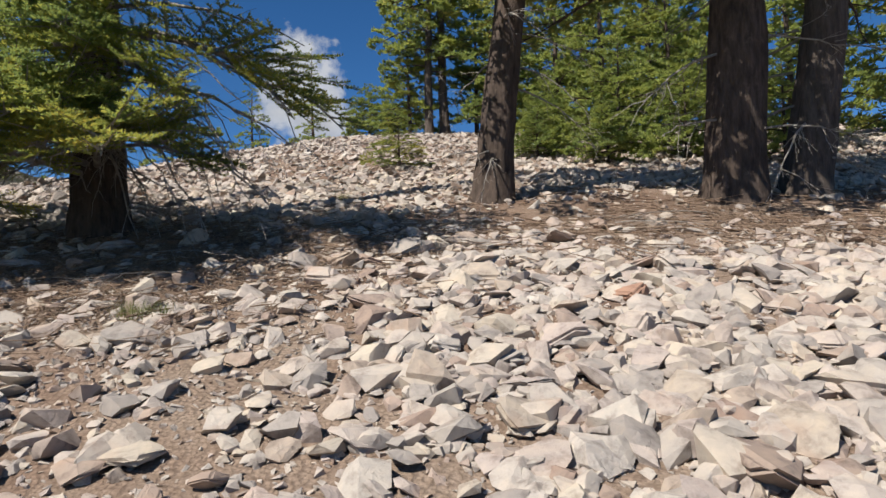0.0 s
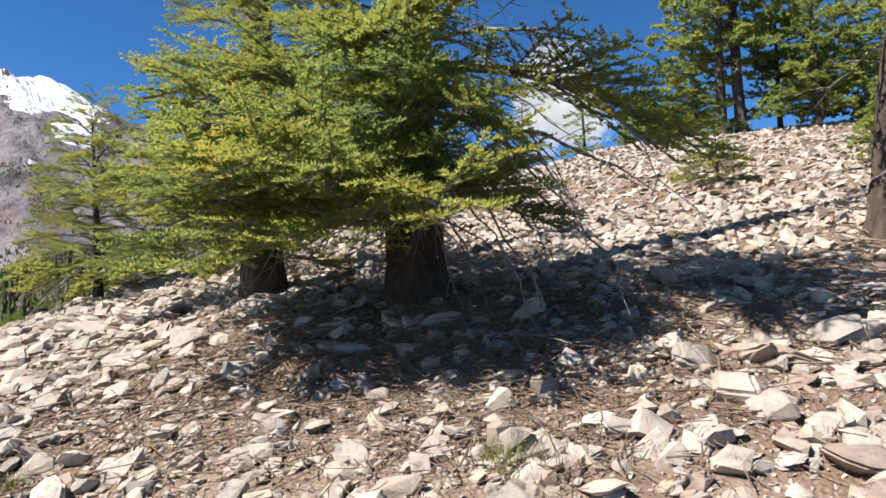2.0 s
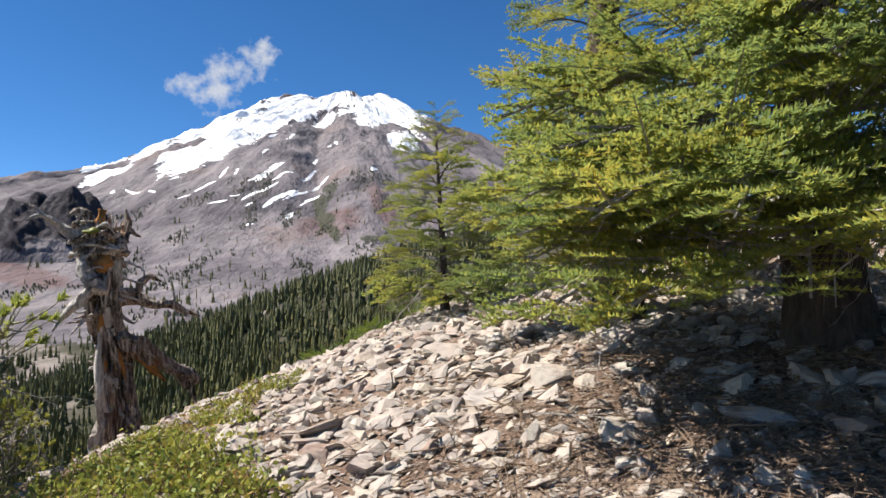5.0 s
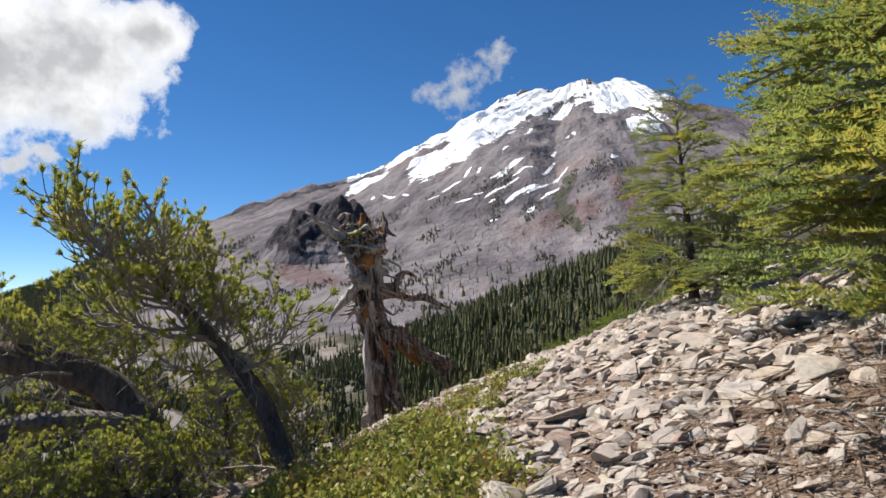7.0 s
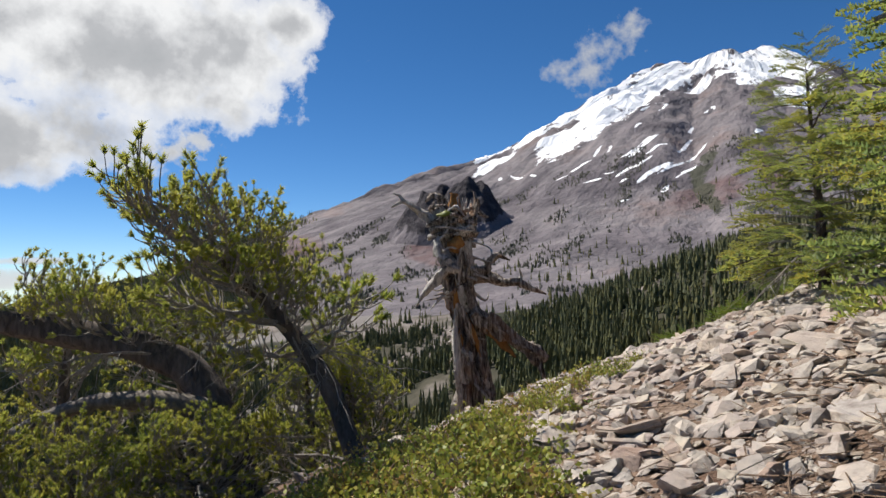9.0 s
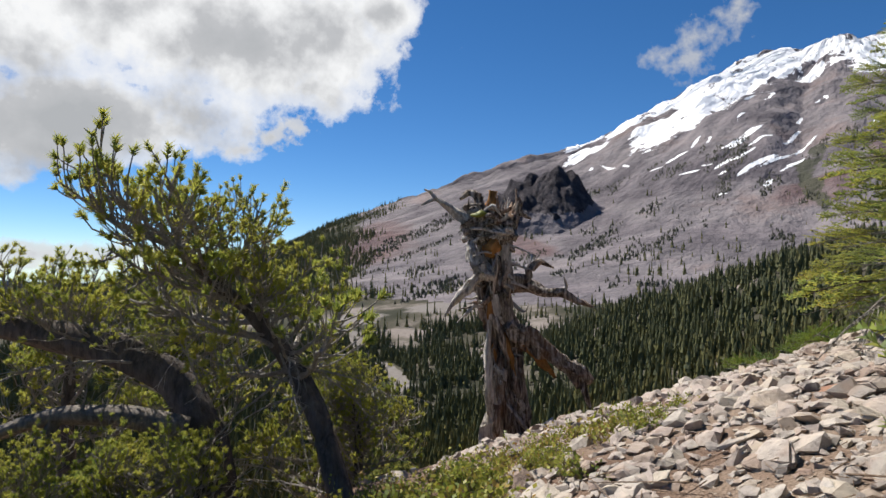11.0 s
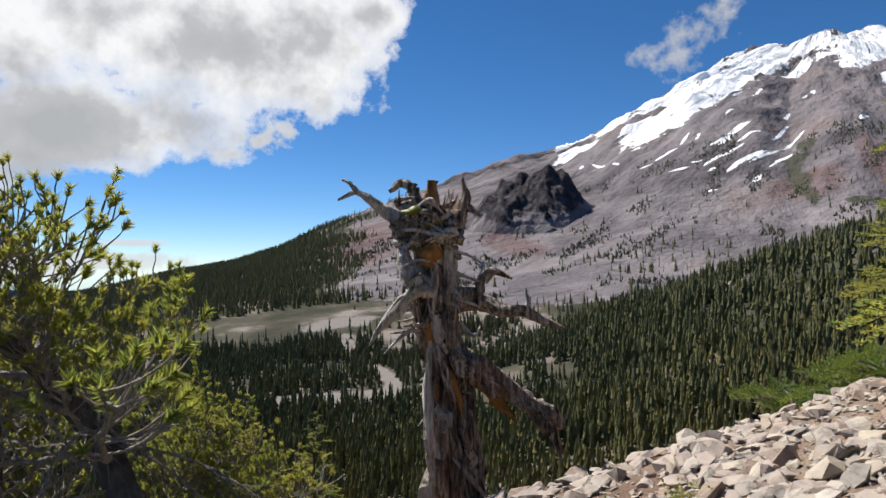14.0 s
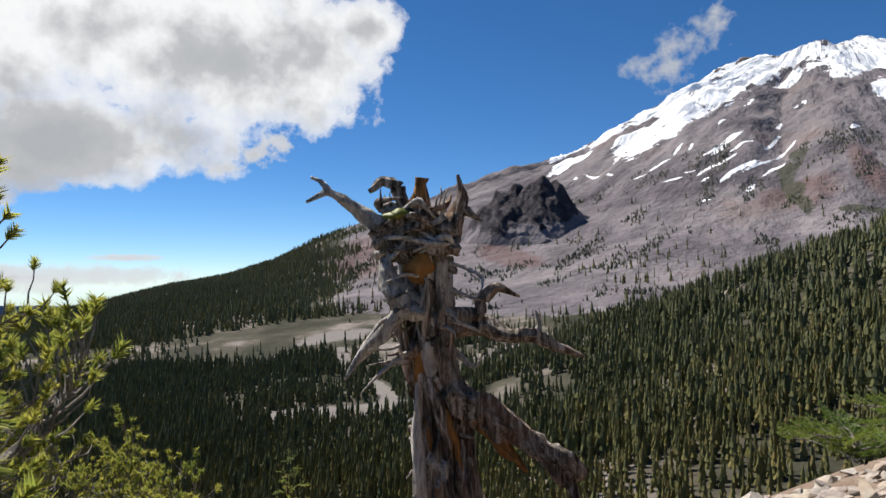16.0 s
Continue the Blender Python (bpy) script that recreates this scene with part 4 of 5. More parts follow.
m_snag = snag_material()
m_silver = bark_material("silvered_wood", (0.15, 0.125, 0.108), (0.82, 0.76, 0.69), 1.8)
m_hollow = bark_material("orange_rotten_wood", (0.24, 0.1, 0.03), (0.5, 0.25, 0.08), 2.0)
m_moss = leaf_material("wolf_moss", [(0.2, (0.07, 0.085, 0.012)), (0.8, (0.24, 0.25, 0.025))], 0.1)

SNAG_AT = (-12.6, 4.92)


def gnarl(points, radii, seed, sides=12, steps=26, rough=0.28, twist=1.5):
    """A knotted, fluted limb through points (metres), for old wood."""
    rng = np.random.RandomState(seed)
    pts, t0 = np.asarray(points, dtype=float), np.linspace(0, 1, len(points))
    t = np.linspace(0, 1, steps)
    p = np.stack([np.interp(t, t0, pts[:, c]) for c in range(3)], -1)
    for _ in range(2):
        p[1:-1] = (p[:-2] + 2 * p[1:-1] + p[2:]) / 4
    r = np.interp(t, t0, radii)
    knots = rng.normal(size=(max(4, steps // 7), 3))
    p += np.stack([np.interp(t, np.linspace(0, 1, len(knots)), knots[:, c]) for c in range(3)], -1) * r[:, None] * 0.16
    v, f = rows_tube(p, r, sides)
    v = v.reshape(steps, sides, 3)
    a = np.arange(sides) / sides * 2 * np.pi
    k1, k2 = rng.randint(3, 5), rng.randint(5, 8)
    ph = rng.rand(3) * 6
    coarse = rng.normal(size=(max(4, steps // 5), sides))
    along = np.stack([np.interp(t, np.linspace(0, 1, len(coarse)), coarse[:, q]) for q in range(sides)], -1)
    flute = 1 + rough * (0.6 * np.sin(k1 * a[None] + twist * t[:, None] * 3 + ph[0]) + 0.45 * np.sin(k2 * a[None] - twist * t[:, None] * 4 + ph[1])
                         + 0.25 * np.sin(t[:, None] * 9 + ph[2] + 2 * a[None]) + 0.75 * along + 0.05 * rng.normal(size=along.shape))
    v = p[:, None, :] + (v - p[:, None, :]) * np.clip(flute, 0.35, 2)[..., None]
    return v.reshape(-1, 3), f


def snag():
    base_z = ground_z(*SNAG_AT) - 0.1
    ob = thing("tree_snag", (*SNAG_AT, base_z), "dead weathered grey conifer snag with twisted broken limbs", "dead tree")

    def limb(name, pts, radii, seed, material, label="", sides=13, steps=38, rough=0.36):
        v, f = gnarl([(d, y, z - base_z) for d, y, z in pts], radii, seed, sides, steps, rough)
        return part(name, build_mesh(name, v, f, [material], True), ob, None, label)

    limb("trunk", [(0, 0.22, base_z), (0, 0.18, 0.74), (0, 0.1, 1.55), (0, 0.06, 1.9), (0, -0.05, 2.36), (0, -0.02, 2.79), (0, -0.03, 3.03), (0, -0.1, 3.3), (0, -0.1, 3.45)],
         (0.27, 0.215, 0.18, 0.155, 0.18, 0.185, 0.17, 0.2, 0.12), 1, m_snag, "fluted grey-brown wood", 48, 130, 0.3)
    limb("strip", [(0.15, 0.0, 0.4), (0.17, -0.1, 1.1), (0.17, -0.14, 1.65), (0.16, -0.12, 2.1)], (0.06, 0.055, 0.05, 0.02), 2, m_silver, "bleached knotted wood", 10, 34, 0.4)
    limb("root", [(0.13, -0.16, 0.1), (0.14, -0.08, 0.7), (0.15, -0.03, 1.2)], (0.09, 0.06, 0.03), 3, m_silver, "bleached root flare", 10, 20, 0.4)
    limb("limb", [(0.1, -0.45, 3.42), (0.1, -0.65, 3.55), (0.1, -0.9, 3.7), (0.12, -1.08, 3.6)], (0.07, 0.045, 0.032, 0.01), 4, m_silver, "bleached broken limb")
    limb("limb", [(0.1, -0.88, 3.68), (0.1, -0.95, 3.78), (0.1, -1.04, 3.82)], (0.03, 0.02, 0.008), 5, m_silver, "bleached broken limb")
    limb("limb", [(0, 0.2, 3.25), (0, 0.26, 3.45), (0, 0.28, 3.65), (0, 0.25, 3.86)], (0.07, 0.06, 0.05, 0.012), 6, m_snag)
    limb("limb", [(0, 0.26, 3.6), (0, 0.34, 3.52), (0, 0.48, 3.45)], (0.045, 0.035, 0.012), 7, m_snag)
    limb("limb", [(0.05, -0.2, 3.5), (0.05, -0.28, 3.72), (0.05, -0.42, 3.78), (0.05, -0.54, 3.7)], (0.06, 0.05, 0.04, 0.012), 8, m_snag)
    limb("limb", [(0, -0.08, 3.4), (0, -0.1, 3.6), (0, -0.08, 3.82)], (0.09, 0.07, 0.04), 9, m_hollow, "broken orange-brown top")
    limb("limb", [(0.05, 0.2, 2.62), (0.08, 0.42, 2.6), (0.1, 0.43, 2.75), (0.1, 0.58, 2.85), (0.1, 0.78, 2.76)], (0.08, 0.06, 0.045, 0.033, 0.01), 10, m_snag)
    limb("limb", [(0.05, 0.18, 2.5), (0.08, 0.45, 2.52), (0.1, 0.68, 2.4), (0.12, 0.9, 2.42), (0.14, 1.15, 2.3), (0.14, 1.35, 2.22)], (0.09, 0.075, 0.06, 0.05, 0.035, 0.01), 11, m_snag)
    limb("limb", [(0.12, 0.88, 2.42), (0.12, 0.96, 2.5), (0.12, 0.92, 2.64)], (0.03, 0.02, 0.007), 12, m_silver, "bleached twig")
    limb("limb", [(0.2, -0.42, 3.1), (0.26, -0.38, 2.85), (0.28, -0.26, 2.68), (0.26, -0.08, 2.62)], (0.055, 0.085, 0.085, 0.05), 13, m_silver, "bleached strap of wood", rough=0.35)
    limb("limb", [(0.2, -0.26, 2.66), (0.22, -0.45, 2.45), (0.22, -0.62, 2.3), (0.22, -0.75, 2.08)], (0.07, 0.055, 0.04, 0.01), 14, m_silver, "bleached drooping limb", rough=0.35)
    limb("limb", [(0.1, 0.12, 1.95), (0.15, 0.45, 1.78), (0.2, 0.85, 1.5), (0.22, 1.15, 1.3), (0.22, 1.3, 1.2)], (0.15, 0.135, 0.11, 0.085, 0.04), 15, m_snag, "thick broken limb", 20, 60, 0.32)
    limb("limb", [(0.2, 1.0, 1.42), (0.22, 1.18, 1.15), (0.22, 1.28, 0.85)], (0.08, 0.06, 0.015), 16, m_snag)
    limb("limb", [(0.1, 0.3, 1.75), (0.18, 0.6, 1.45), (0.2, 0.8, 1.25)], (0.06, 0.045, 0.015), 17, m_hollow, "orange-brown splintered wood")
    limb("hollow", [(0.2, -0.16, 2.9), (0.23, -0.12, 3.02), (0.2, -0.1, 3.16)], (0.06, 0.12, 0.06), 18, m_hollow, "orange hollow in the trunk", 9, 10, 0.2)
    limb("burl", [(0.12, -0.5, 3.28), (0.26, -0.15, 3.4), (0.2, 0.22, 3.38)], (0.08, 0.1, 0.08), 19, m_snag, "tangled grey burl", 14, 40, 0.6)
    limb("burl", [(0.1, -0.42, 3.15), (0.25, -0.15, 3.22), (0.2, 0.24, 3.2)], (0.06, 0.08, 0.06), 20, m_snag, "tangled brown burl", 14, 40, 0.6)
    limb("moss", [(0.3, -0.42, 3.46), (0.36, -0.3, 3.48), (0.34, -0.2, 3.47)], (0.02, 0.045, 0.025), 21, m_moss, "yellow-green moss", 9, 12, 0.4)
    rng = np.random.RandomState(8)
    zs, rs = (0.0, 0.74, 1.55, 1.9, 2.36, 2.79, 3.03, 3.3), (0.36, 0.22, 0.185, 0.15, 0.19, 0.2, 0.19, 0.24)
    ys = (0.22, 0.18, 0.1, 0.06, -0.05, -0.02, -0.03, -0.1)
    for i in range(46):
        z0 = 0.2 + 2.6 * rng.rand()
        z1 = min(3.35, z0 + 0.35 + 0.8 * rng.rand())
        a0, turn = -1.9 + 3.8 * rng.rand(), 0.9 * rng.normal()
        pts = []
        for q in range(5):
            z = z0 + (z1 - z0) * q / 4
            aa, r = a0 + turn * q / 4 + 0.12 * rng.normal(), float(np.interp(z, zs, rs)) * (0.98 + 0.16 * rng.rand())
            pts.append((r * math.cos(aa), float(np.interp(z, zs, ys)) + r * math.sin(aa), z))
        w = 0.02 + 0.035 * rng.rand()
        limb("strip", pts, (w * 0.4, w, w * 1.2, w * 0.9, w * 0.25), 200 + i, (m_silver, m_snag, m_snag, m_hollow if i % 8 == 3 else m_silver)[i % 4], "weathered strip of wood", 7, 22, 0.4)
    rng = np.random.RandomState(5)
    for i in range(46):
        a0 = rng.rand() * 6.28
        a1 = a0 + 0.9 + 0.9 * rng.rand()
        zz, rr = 3.1 + 0.42 * rng.rand(), 0.25 + 0.12 * rng.rand()
        mid = (a0 + a1) / 2
        limb("root", [(rr * math.cos(a0), rr * math.sin(a0) - 0.1, zz), (rr * 1.2 * math.cos(mid), rr * 1.2 * math.sin(mid) - 0.1, zz + 0.1 * rng.normal()), (rr * math.cos(a1), rr * math.sin(a1) - 0.1, zz + 0.12 * rng.normal())],
             (0.01, 0.02 + 0.02 * rng.rand(), 0.007), 100 + i, m_silver if i % 3 else m_snag, "tangled weathered root", 6, 12, 0.25)
    for i in range(22):
        a0 = rng.rand() * 6.28
        rr = 0.12 + 0.2 * rng.rand()
        y0, d0 = rr * math.sin(a0) - 0.08, rr * math.cos(a0)
        limb("spike", [(d0, y0, 3.35), (d0 * 1.2, y0 * 1.1, 3.5 + 0.1 * rng.rand()), (d0 * 1.3, y0 * 1.3 + 0.05 * rng.normal(), 3.62 + 0.18 * rng.rand())], (0.03, 0.018, 0.003), 140 + i, m_silver if i % 2 else m_snag, "splintered broken top", 6, 10, 0.3)
    for i in range(56):
        z = 1.2 + 2.4 * rng.rand()
        sd = -1 if rng.rand() < 0.68 else 1
        a0 = math.radians(90 * sd + 55 * rng.normal())
        r0 = float(np.interp(z, zs, rs)) * 0.85
        c0, s0, y0 = math.cos(a0), math.sin(a0), float(np.interp(z, zs, ys))
        ln = (0.12 + 0.3 * rng.rand() ** 1.6) * (1.25 if z > 2.2 else 0.7)
        pts = [(r0 * c0, y0 + r0 * s0, z)]
        for q in (0.35, 0.7, 1.0):
            pts.append((c0 * (r0 + ln * q) + 0.3 * ln * rng.normal() * q, y0 + s0 * (r0 + ln * q) + 0.25 * ln * rng.normal() * q, z + 0.25 * ln * q * rng.normal() - 0.25 * ln * q))
        w = 0.018 + 0.024 * rng.rand()
        limb("twig", pts, (w, w * 0.8, w * 0.55, 0.004), 30 + i, m_silver if i % 3 else m_snag, "", 5, 10, 0.25)
    return ob


snag()


# ---------------------------------------------------------------- whitebark pines
def pine_branch_mesh(name, seed, tufts=20, blades=40, width=0.0085):
    """A pine branch 1.2 m long along +x, curving up, with candle-like brushes of long needles."""
    rng = np.random.RandomState(seed)
    h = Heap()
    limb = curve_pts((0, 0, 0), (1, 0.1 * rng.normal(), -0.05), 1.1, (0, 0.2 * rng.normal(), 0.3), 9, rng, 0.025)
    h.add(*rows_tube(limb, np.linspace(0.026, 0.008, 9), 6), slot=0)
    for i in range(tufts):
        u = 0.42 + 0.58 * (i + 0.5) / tufts
        base = np.array([np.interp(u, np.linspace(0, 1, 9), limb[:, c]) for c in range(3)])
        a = rng.rand() * 2 * math.pi
        d = np.array([0.55, 0.9 * math.cos(a), 0.3 + 0.6 * math.sin(a)])
        ln = (0.2 + 0.3 * rng.rand()) * (1.1 - 0.5 * u) + 0.07
        st = curve_pts(base, d, ln, (0, 0, 0.55), 5, rng, 0.03)
        h.add(*rows_tube(st, (0.009, 0.008, 0.007, 0.006, 0.004), 4), slot=0)
        h.tris(needles(rng, st[2] * 0.3 + st[-1] * 0.7, st[-1], blades, 0.062, width, 0.75, 1.0), slot=1)
    h.tris(needles(rng, limb[-2], limb[-1], 70, 0.064, 0.005, 0.72, 1.0), slot=1)
    return h.mesh(name, [m_twig, m_pine])


FINE_BRANCHES = [pine_branch_mesh("pine_branch_fine", 520 + i, 17, 72, 0.0056) for i in range(4)]


def pine(points, radii, branches, reach, seed, label, from_u=0.15, group="whitebark pines", lows=0, meshes=FINE_BRANCHES, narrowing=0.55):
    rng = np.random.RandomState(seed)
    x, y = points[0][:2]
    gz = ground_z(x, y)
    ob = thing("pine_tree", (x, y, gz), label, "tree", group)
    loc = [(px - x, py - y, pz - gz) for px, py, pz in points]
    loc[0] = (0, 0, -0.25)
    v, f = gnarl(loc, radii, seed, 12, 40, 0.12, 0.6)
    part("trunk", build_mesh("pine_trunk", v, f, [m_pinebark], True), ob, None, "grey scaly bark")
    t0 = np.linspace(0, 1, len(loc))
    arr = np.array(loc)
    for i in range(branches):
        u = from_u + (1 - from_u) * (i + rng.rand()) / branches
        p = [np.interp(u, t0, arr[:, c]) for c in range(3)]
        size = reach / 1.2 * (0.55 + 0.6 * rng.rand()) * (1.15 - narrowing * u)
        roll, rise, yaw = 30 * rng.normal(), -12 + 45 * rng.rand() + 22 * u, i * 137.5 + 30 * rng.rand()
        # a leaning crown keeps its long branches on the side it leans to
        if arr[-1][0] * math.cos(math.radians(yaw)) + arr[-1][1] * math.sin(math.radians(yaw)) < -0.5:
            size *= 0.6
        m = pose(*p, roll, -rise, yaw) @ Matrix.Scale(size, 4)
        part("branch", meshes[rng.randint(len(meshes))], ob, m)
    for i in range(lows):
        u = 0.5 * rng.rand()
        p = [np.interp(u, t0, arr[:, c]) for c in range(3)]
        part("dead_branch", DEAD[i % 4], ob, pose(*p, 40 * rng.normal(), 20 * rng.normal(), 360 * rng.rand()) @ Matrix.Scale(0.7 + 0.5 * rng.rand(), 4), "bare pale twigs")
    return ob


pine([(-9.35, 3.1, 0.6), (-9.6, 2.75, 1.4), (-9.9, 2.45, 1.85), (-9.85, 2.1, 2.3), (-9.5, 1.75, 2.65), (-9.3, 1.5, 2.95)], (0.12, 0.1, 0.085, 0.065, 0.045, 0.015), 60, 1.4, 1,
     "leaning whitebark pine with yellow-green needle tufts", 0.32, lows=20, narrowing=0.35)
pine([(-11.3, 1.2, 0.2), (-11.3, 1.1, 1.0), (-11.3, 1.0, 1.7), (-11.2, 0.9, 2.2)], (0.13, 0.1, 0.07, 0.02), 56, 1.05, 2, "bushy whitebark pine below the crest", 0.05, lows=4)
arm_pine = pine([(-10.0, 1.85, 0.5), (-10.2, 1.55, 1.15), (-10.35, 1.2, 1.6), (-10.4, 0.7, 1.85), (-10.45, 0.1, 1.98), (-10.5, -0.6, 2.1), (-10.5, -1.4, 2.3)], (0.24, 0.2, 0.2, 0.19, 0.17, 0.13, 0.06), 42, 1.1, 3, "dark spreading pine with thick curved limbs", 0.4, lows=8)
arm_z = ground_z(-10.0, 1.85)
for pts, radii, seed in (([(0.1, -0.35, 1.2 - arm_z), (0.25, -0.9, 1.36 - arm_z), (0.3, -1.4, 1.36 - arm_z), (0.35, -1.9, 1.2 - arm_z), (0.4, -2.5, 0.9 - arm_z)], (0.1, 0.1, 0.09, 0.07, 0.03), 77),
                         ([(0.3, -1.45, 1.36 - arm_z), (0.4, -1.55, 1.1 - arm_z), (0.4, -1.5, 0.85 - arm_z)], (0.06, 0.05, 0.02), 78)):
    v_arm, f_arm = gnarl(pts, radii, seed, 9, 24, 0.2)
    part("bare_limb", build_mesh("bare_limb", v_arm, f_arm, [m_limb], True), arm_pine, None, "weathered grey curved limb")
pine([(-8.7, 0.6, 0.0), (-8.7, 0.6, 0.3), (-8.7, 0.55, 0.7), (-8.65, 0.5, 1.0)], (0.1, 0.08, 0.05, 0.02), 60, 0.85, 9, "low dark pine thicket under thick limbs", 0.05, lows=5)
pine([(-8.6, -0.6, 0.0), (-8.6, -0.5, 0.4), (-8.6, -0.4, 0.8), (-8.6, -0.3, 1.2)], (0.12, 0.1, 0.07, 0.03), 60, 0.95, 4, "low dark pine beside the shrubs", 0.05, lows=6)
pine([(-10.9, 3.1, 0.4), (-10.9, 3.1, 0.75), (-10.9, 3.05, 1.05), (-10.85, 3.0, 1.35)], (0.06, 0.05, 0.035, 0.012), 60, 0.75, 5, "small bright green pine at the slope's edge", 0.05, lows=3)
pine([(-11.6, 2.6, 0.0), (-11.6, 2.6, 0.5), (-11.6, 2.55, 0.95), (-11.55, 2.5, 1.4)], (0.06, 0.05, 0.035, 0.012), 64, 0.9, 6, "small bright green pine at the slope's edge", 0.05)
pine([(-12.2, -0.6, -0.6), (-12.2, -0.6, 0.4), (-12.2, -0.6, 1.4), (-12.2, -0.5, 2.3)], (0.12, 0.1, 0.06, 0.02), 60, 1.1, 7, "bushy whitebark pine below the crest", 0.05, lows=4)
pine([(-9.2, 1.6, 0.3), (-9.15, 1.5, 0.5), (-9.1, 1.4, 0.75), (-9.1, 1.3, 1.0)], (0.07, 0.05, 0.035, 0.012), 56, 0.8, 8, "low green pine thicket under the leaning pine", 0.05, lows=3)

# ---------------------------------------------------------------- low cover
MAT_BOUGHS = [fir_bough_mesh("dwarf_fir_bough", 600 + i, 12, 0.032, 0.055, 0.05, [m_twig, m_mat], 0.07) for i in range(2)]


def dwarf_fir(x, y, size, seed):
    rng = np.random.RandomState(seed)
    ob = thing("dwarf_fir", (x, y, ground_z(x, y) + 0.02), "low bright green mat of dwarf fir along the crest", "shrub", "dwarf firs")
    part("trunk", trunk_mesh("dwarf_trunk", seed, 0.5, 0.04, (0.1, 0.1), 0.3), ob)
    for i in range(15):
        part("bough", MAT_BOUGHS[i % 2], ob, pose(0, 0, 0.02 + 0.3 * size * rng.rand(), 14 * rng.normal(), -(2 + 22 * rng.rand()), i * 137.5) @ Matrix.Scale(size * (0.4 + 0.3 * rng.rand()), 4))
    return ob


for k, (x, y, s_) in enumerate([(-12.5, 8.5, 1.2), (-11.6, 8.9, 1.1), (-12.9, 9.6, 1.4), (-11.9, 10.2, 1.3), (-13.3, 10.9, 1.5), (-12.3, 11.5, 1.4), (-11.2, 11.4, 1.2), (-13.6, 12.4, 1.6), (-12.4, 13.1, 1.5), (-14.2, 14.0, 1.7), (-12.8, 14.8, 1.6), (-10.8, 10.0, 1.0), (-10.4, 9.0, 0.9), (-14.4, 11.8, 1.6), (-15.2, 13.0, 1.6)]):
    dwarf_fir(x - 0.2, y + 0.5, s_ * 0.52, 700 + k)


def shrub_mesh(name, seed, leaves=240):
    rng = np.random.RandomState(seed)
    h = Heap()
    for i in range(26):
        a, e = rng.rand() * 2 * math.pi, 0.35 + 0.9 * rng.rand()
        ln = 0.1 + 0.16 * rng.rand()
        st = curve_pts((0.08 * rng.normal(), 0.08 * rng.normal(), -0.02), (math.cos(a), math.sin(a), e), ln, (0, 0, 0.1), 4, rng, 0.05)
        h.add(*rows_tube(st, (0.005, 0.004, 0.003, 0.002), 3), slot=0)
        n = leaves // 26
        t = 0.3 + 0.75 * rng.rand(n, 1)
        c = st[0] + (st[-1] - st[0]) * t + rng.normal(size=(n, 3)) * 0.02
        d = rng.normal(size=(n, 3)) + [0, 0, 0.5]
        d /= np.linalg.norm(d, axis=1)[:, None]
        s = np.cross(d, rng.normal(size=(n, 3)))
        s /= np.linalg.norm(s, axis=1)[:, None]
        w, l = 0.013, 0.04
        quad = np.stack([c, c + d * l * 0.5 + s * w, c + d * l, c + d * l * 0.5 - s * w], 1)
        h.add(quad.reshape(-1, 3), [(4 * q, 4 * q + 1, 4 * q + 2, 4 * q + 3) for q in range(n)], slot=1)
    return h.mesh(name, [m_litter, m_shrub])


SHRUBS = [shrub_mesh("shrub", 800 + i) for i in range(5)]
rng_b = np.random.RandomState(9)
placed = 0
while placed < 240:
    x, y = -11.0 + 8.0 * rng_b.rand(), 1.6 + 5.2 * rng_b.rand()
    edge = float(np.interp(-x, (3.5, 4.5, 6.3, 7.8, 8.4, 9.3, 11), (2.5, 3.1, 3.95, 4.25, 5.3, 5.8, 6.5)))
    if x < -9.0 + 0.4 * rng_b.rand() or y > edge + 0.3 * rng_b.normal() or y < edge - 2.4:
        continue
    ob = new("low_shrub", SHRUBS[placed % 5])
    ob.matrix_basis = pose(x, y, ground_z(x, y), 10, 0, 360 * rng_b.rand()) @ Matrix.Scale((0.75 + 0.6 * rng_b.rand()) * (0.75 if x < -7.8 else 1), 4)
    tagged(ob, "low yellow-green shrub with small oval leaves", "shrub", "shrubs along the slope's edge")
    placed += 1


def grass_tuft(x, y, seed, size=1.0):
    rng = np.random.RandomState(seed)
    n = 90
    a, e = rng.rand(n) * 2 * np.pi, 0.8 + 1.5 * rng.rand(n)
    d = np.stack([np.cos(a), np.sin(a), e], -1)
    d /= np.linalg.norm(d, axis=1)[:, None]
    root = rng.normal(size=(n, 3)) * [0.04, 0.04, 0]
    side = np.cross(d, [0, 0, 1.0]) * 0.004
    ln = (0.08 + 0.12 * rng.rand(n))[:, None]
    h = Heap()
    h.tris(np.stack([root - side, root + side, root + d * ln], 1))
    ob = new("grass_tuft", h.mesh("grass_tuft", [m_grass]))
    ob.matrix_basis = Matrix.Translation((x, y, ground_z(x, y))) @ Matrix.Scale(size, 4)
    return tagged(ob, "small green grass tuft between stones", "grass", "grass tufts")


for k, (x, y) in enumerate([(-1.95, 4.35), (-2.05, 4.45), (-1.85, 4.4), (-4.6, 3.9), (-1.4, 9.6)]):
    grass_tuft(x, y, 900 + k)


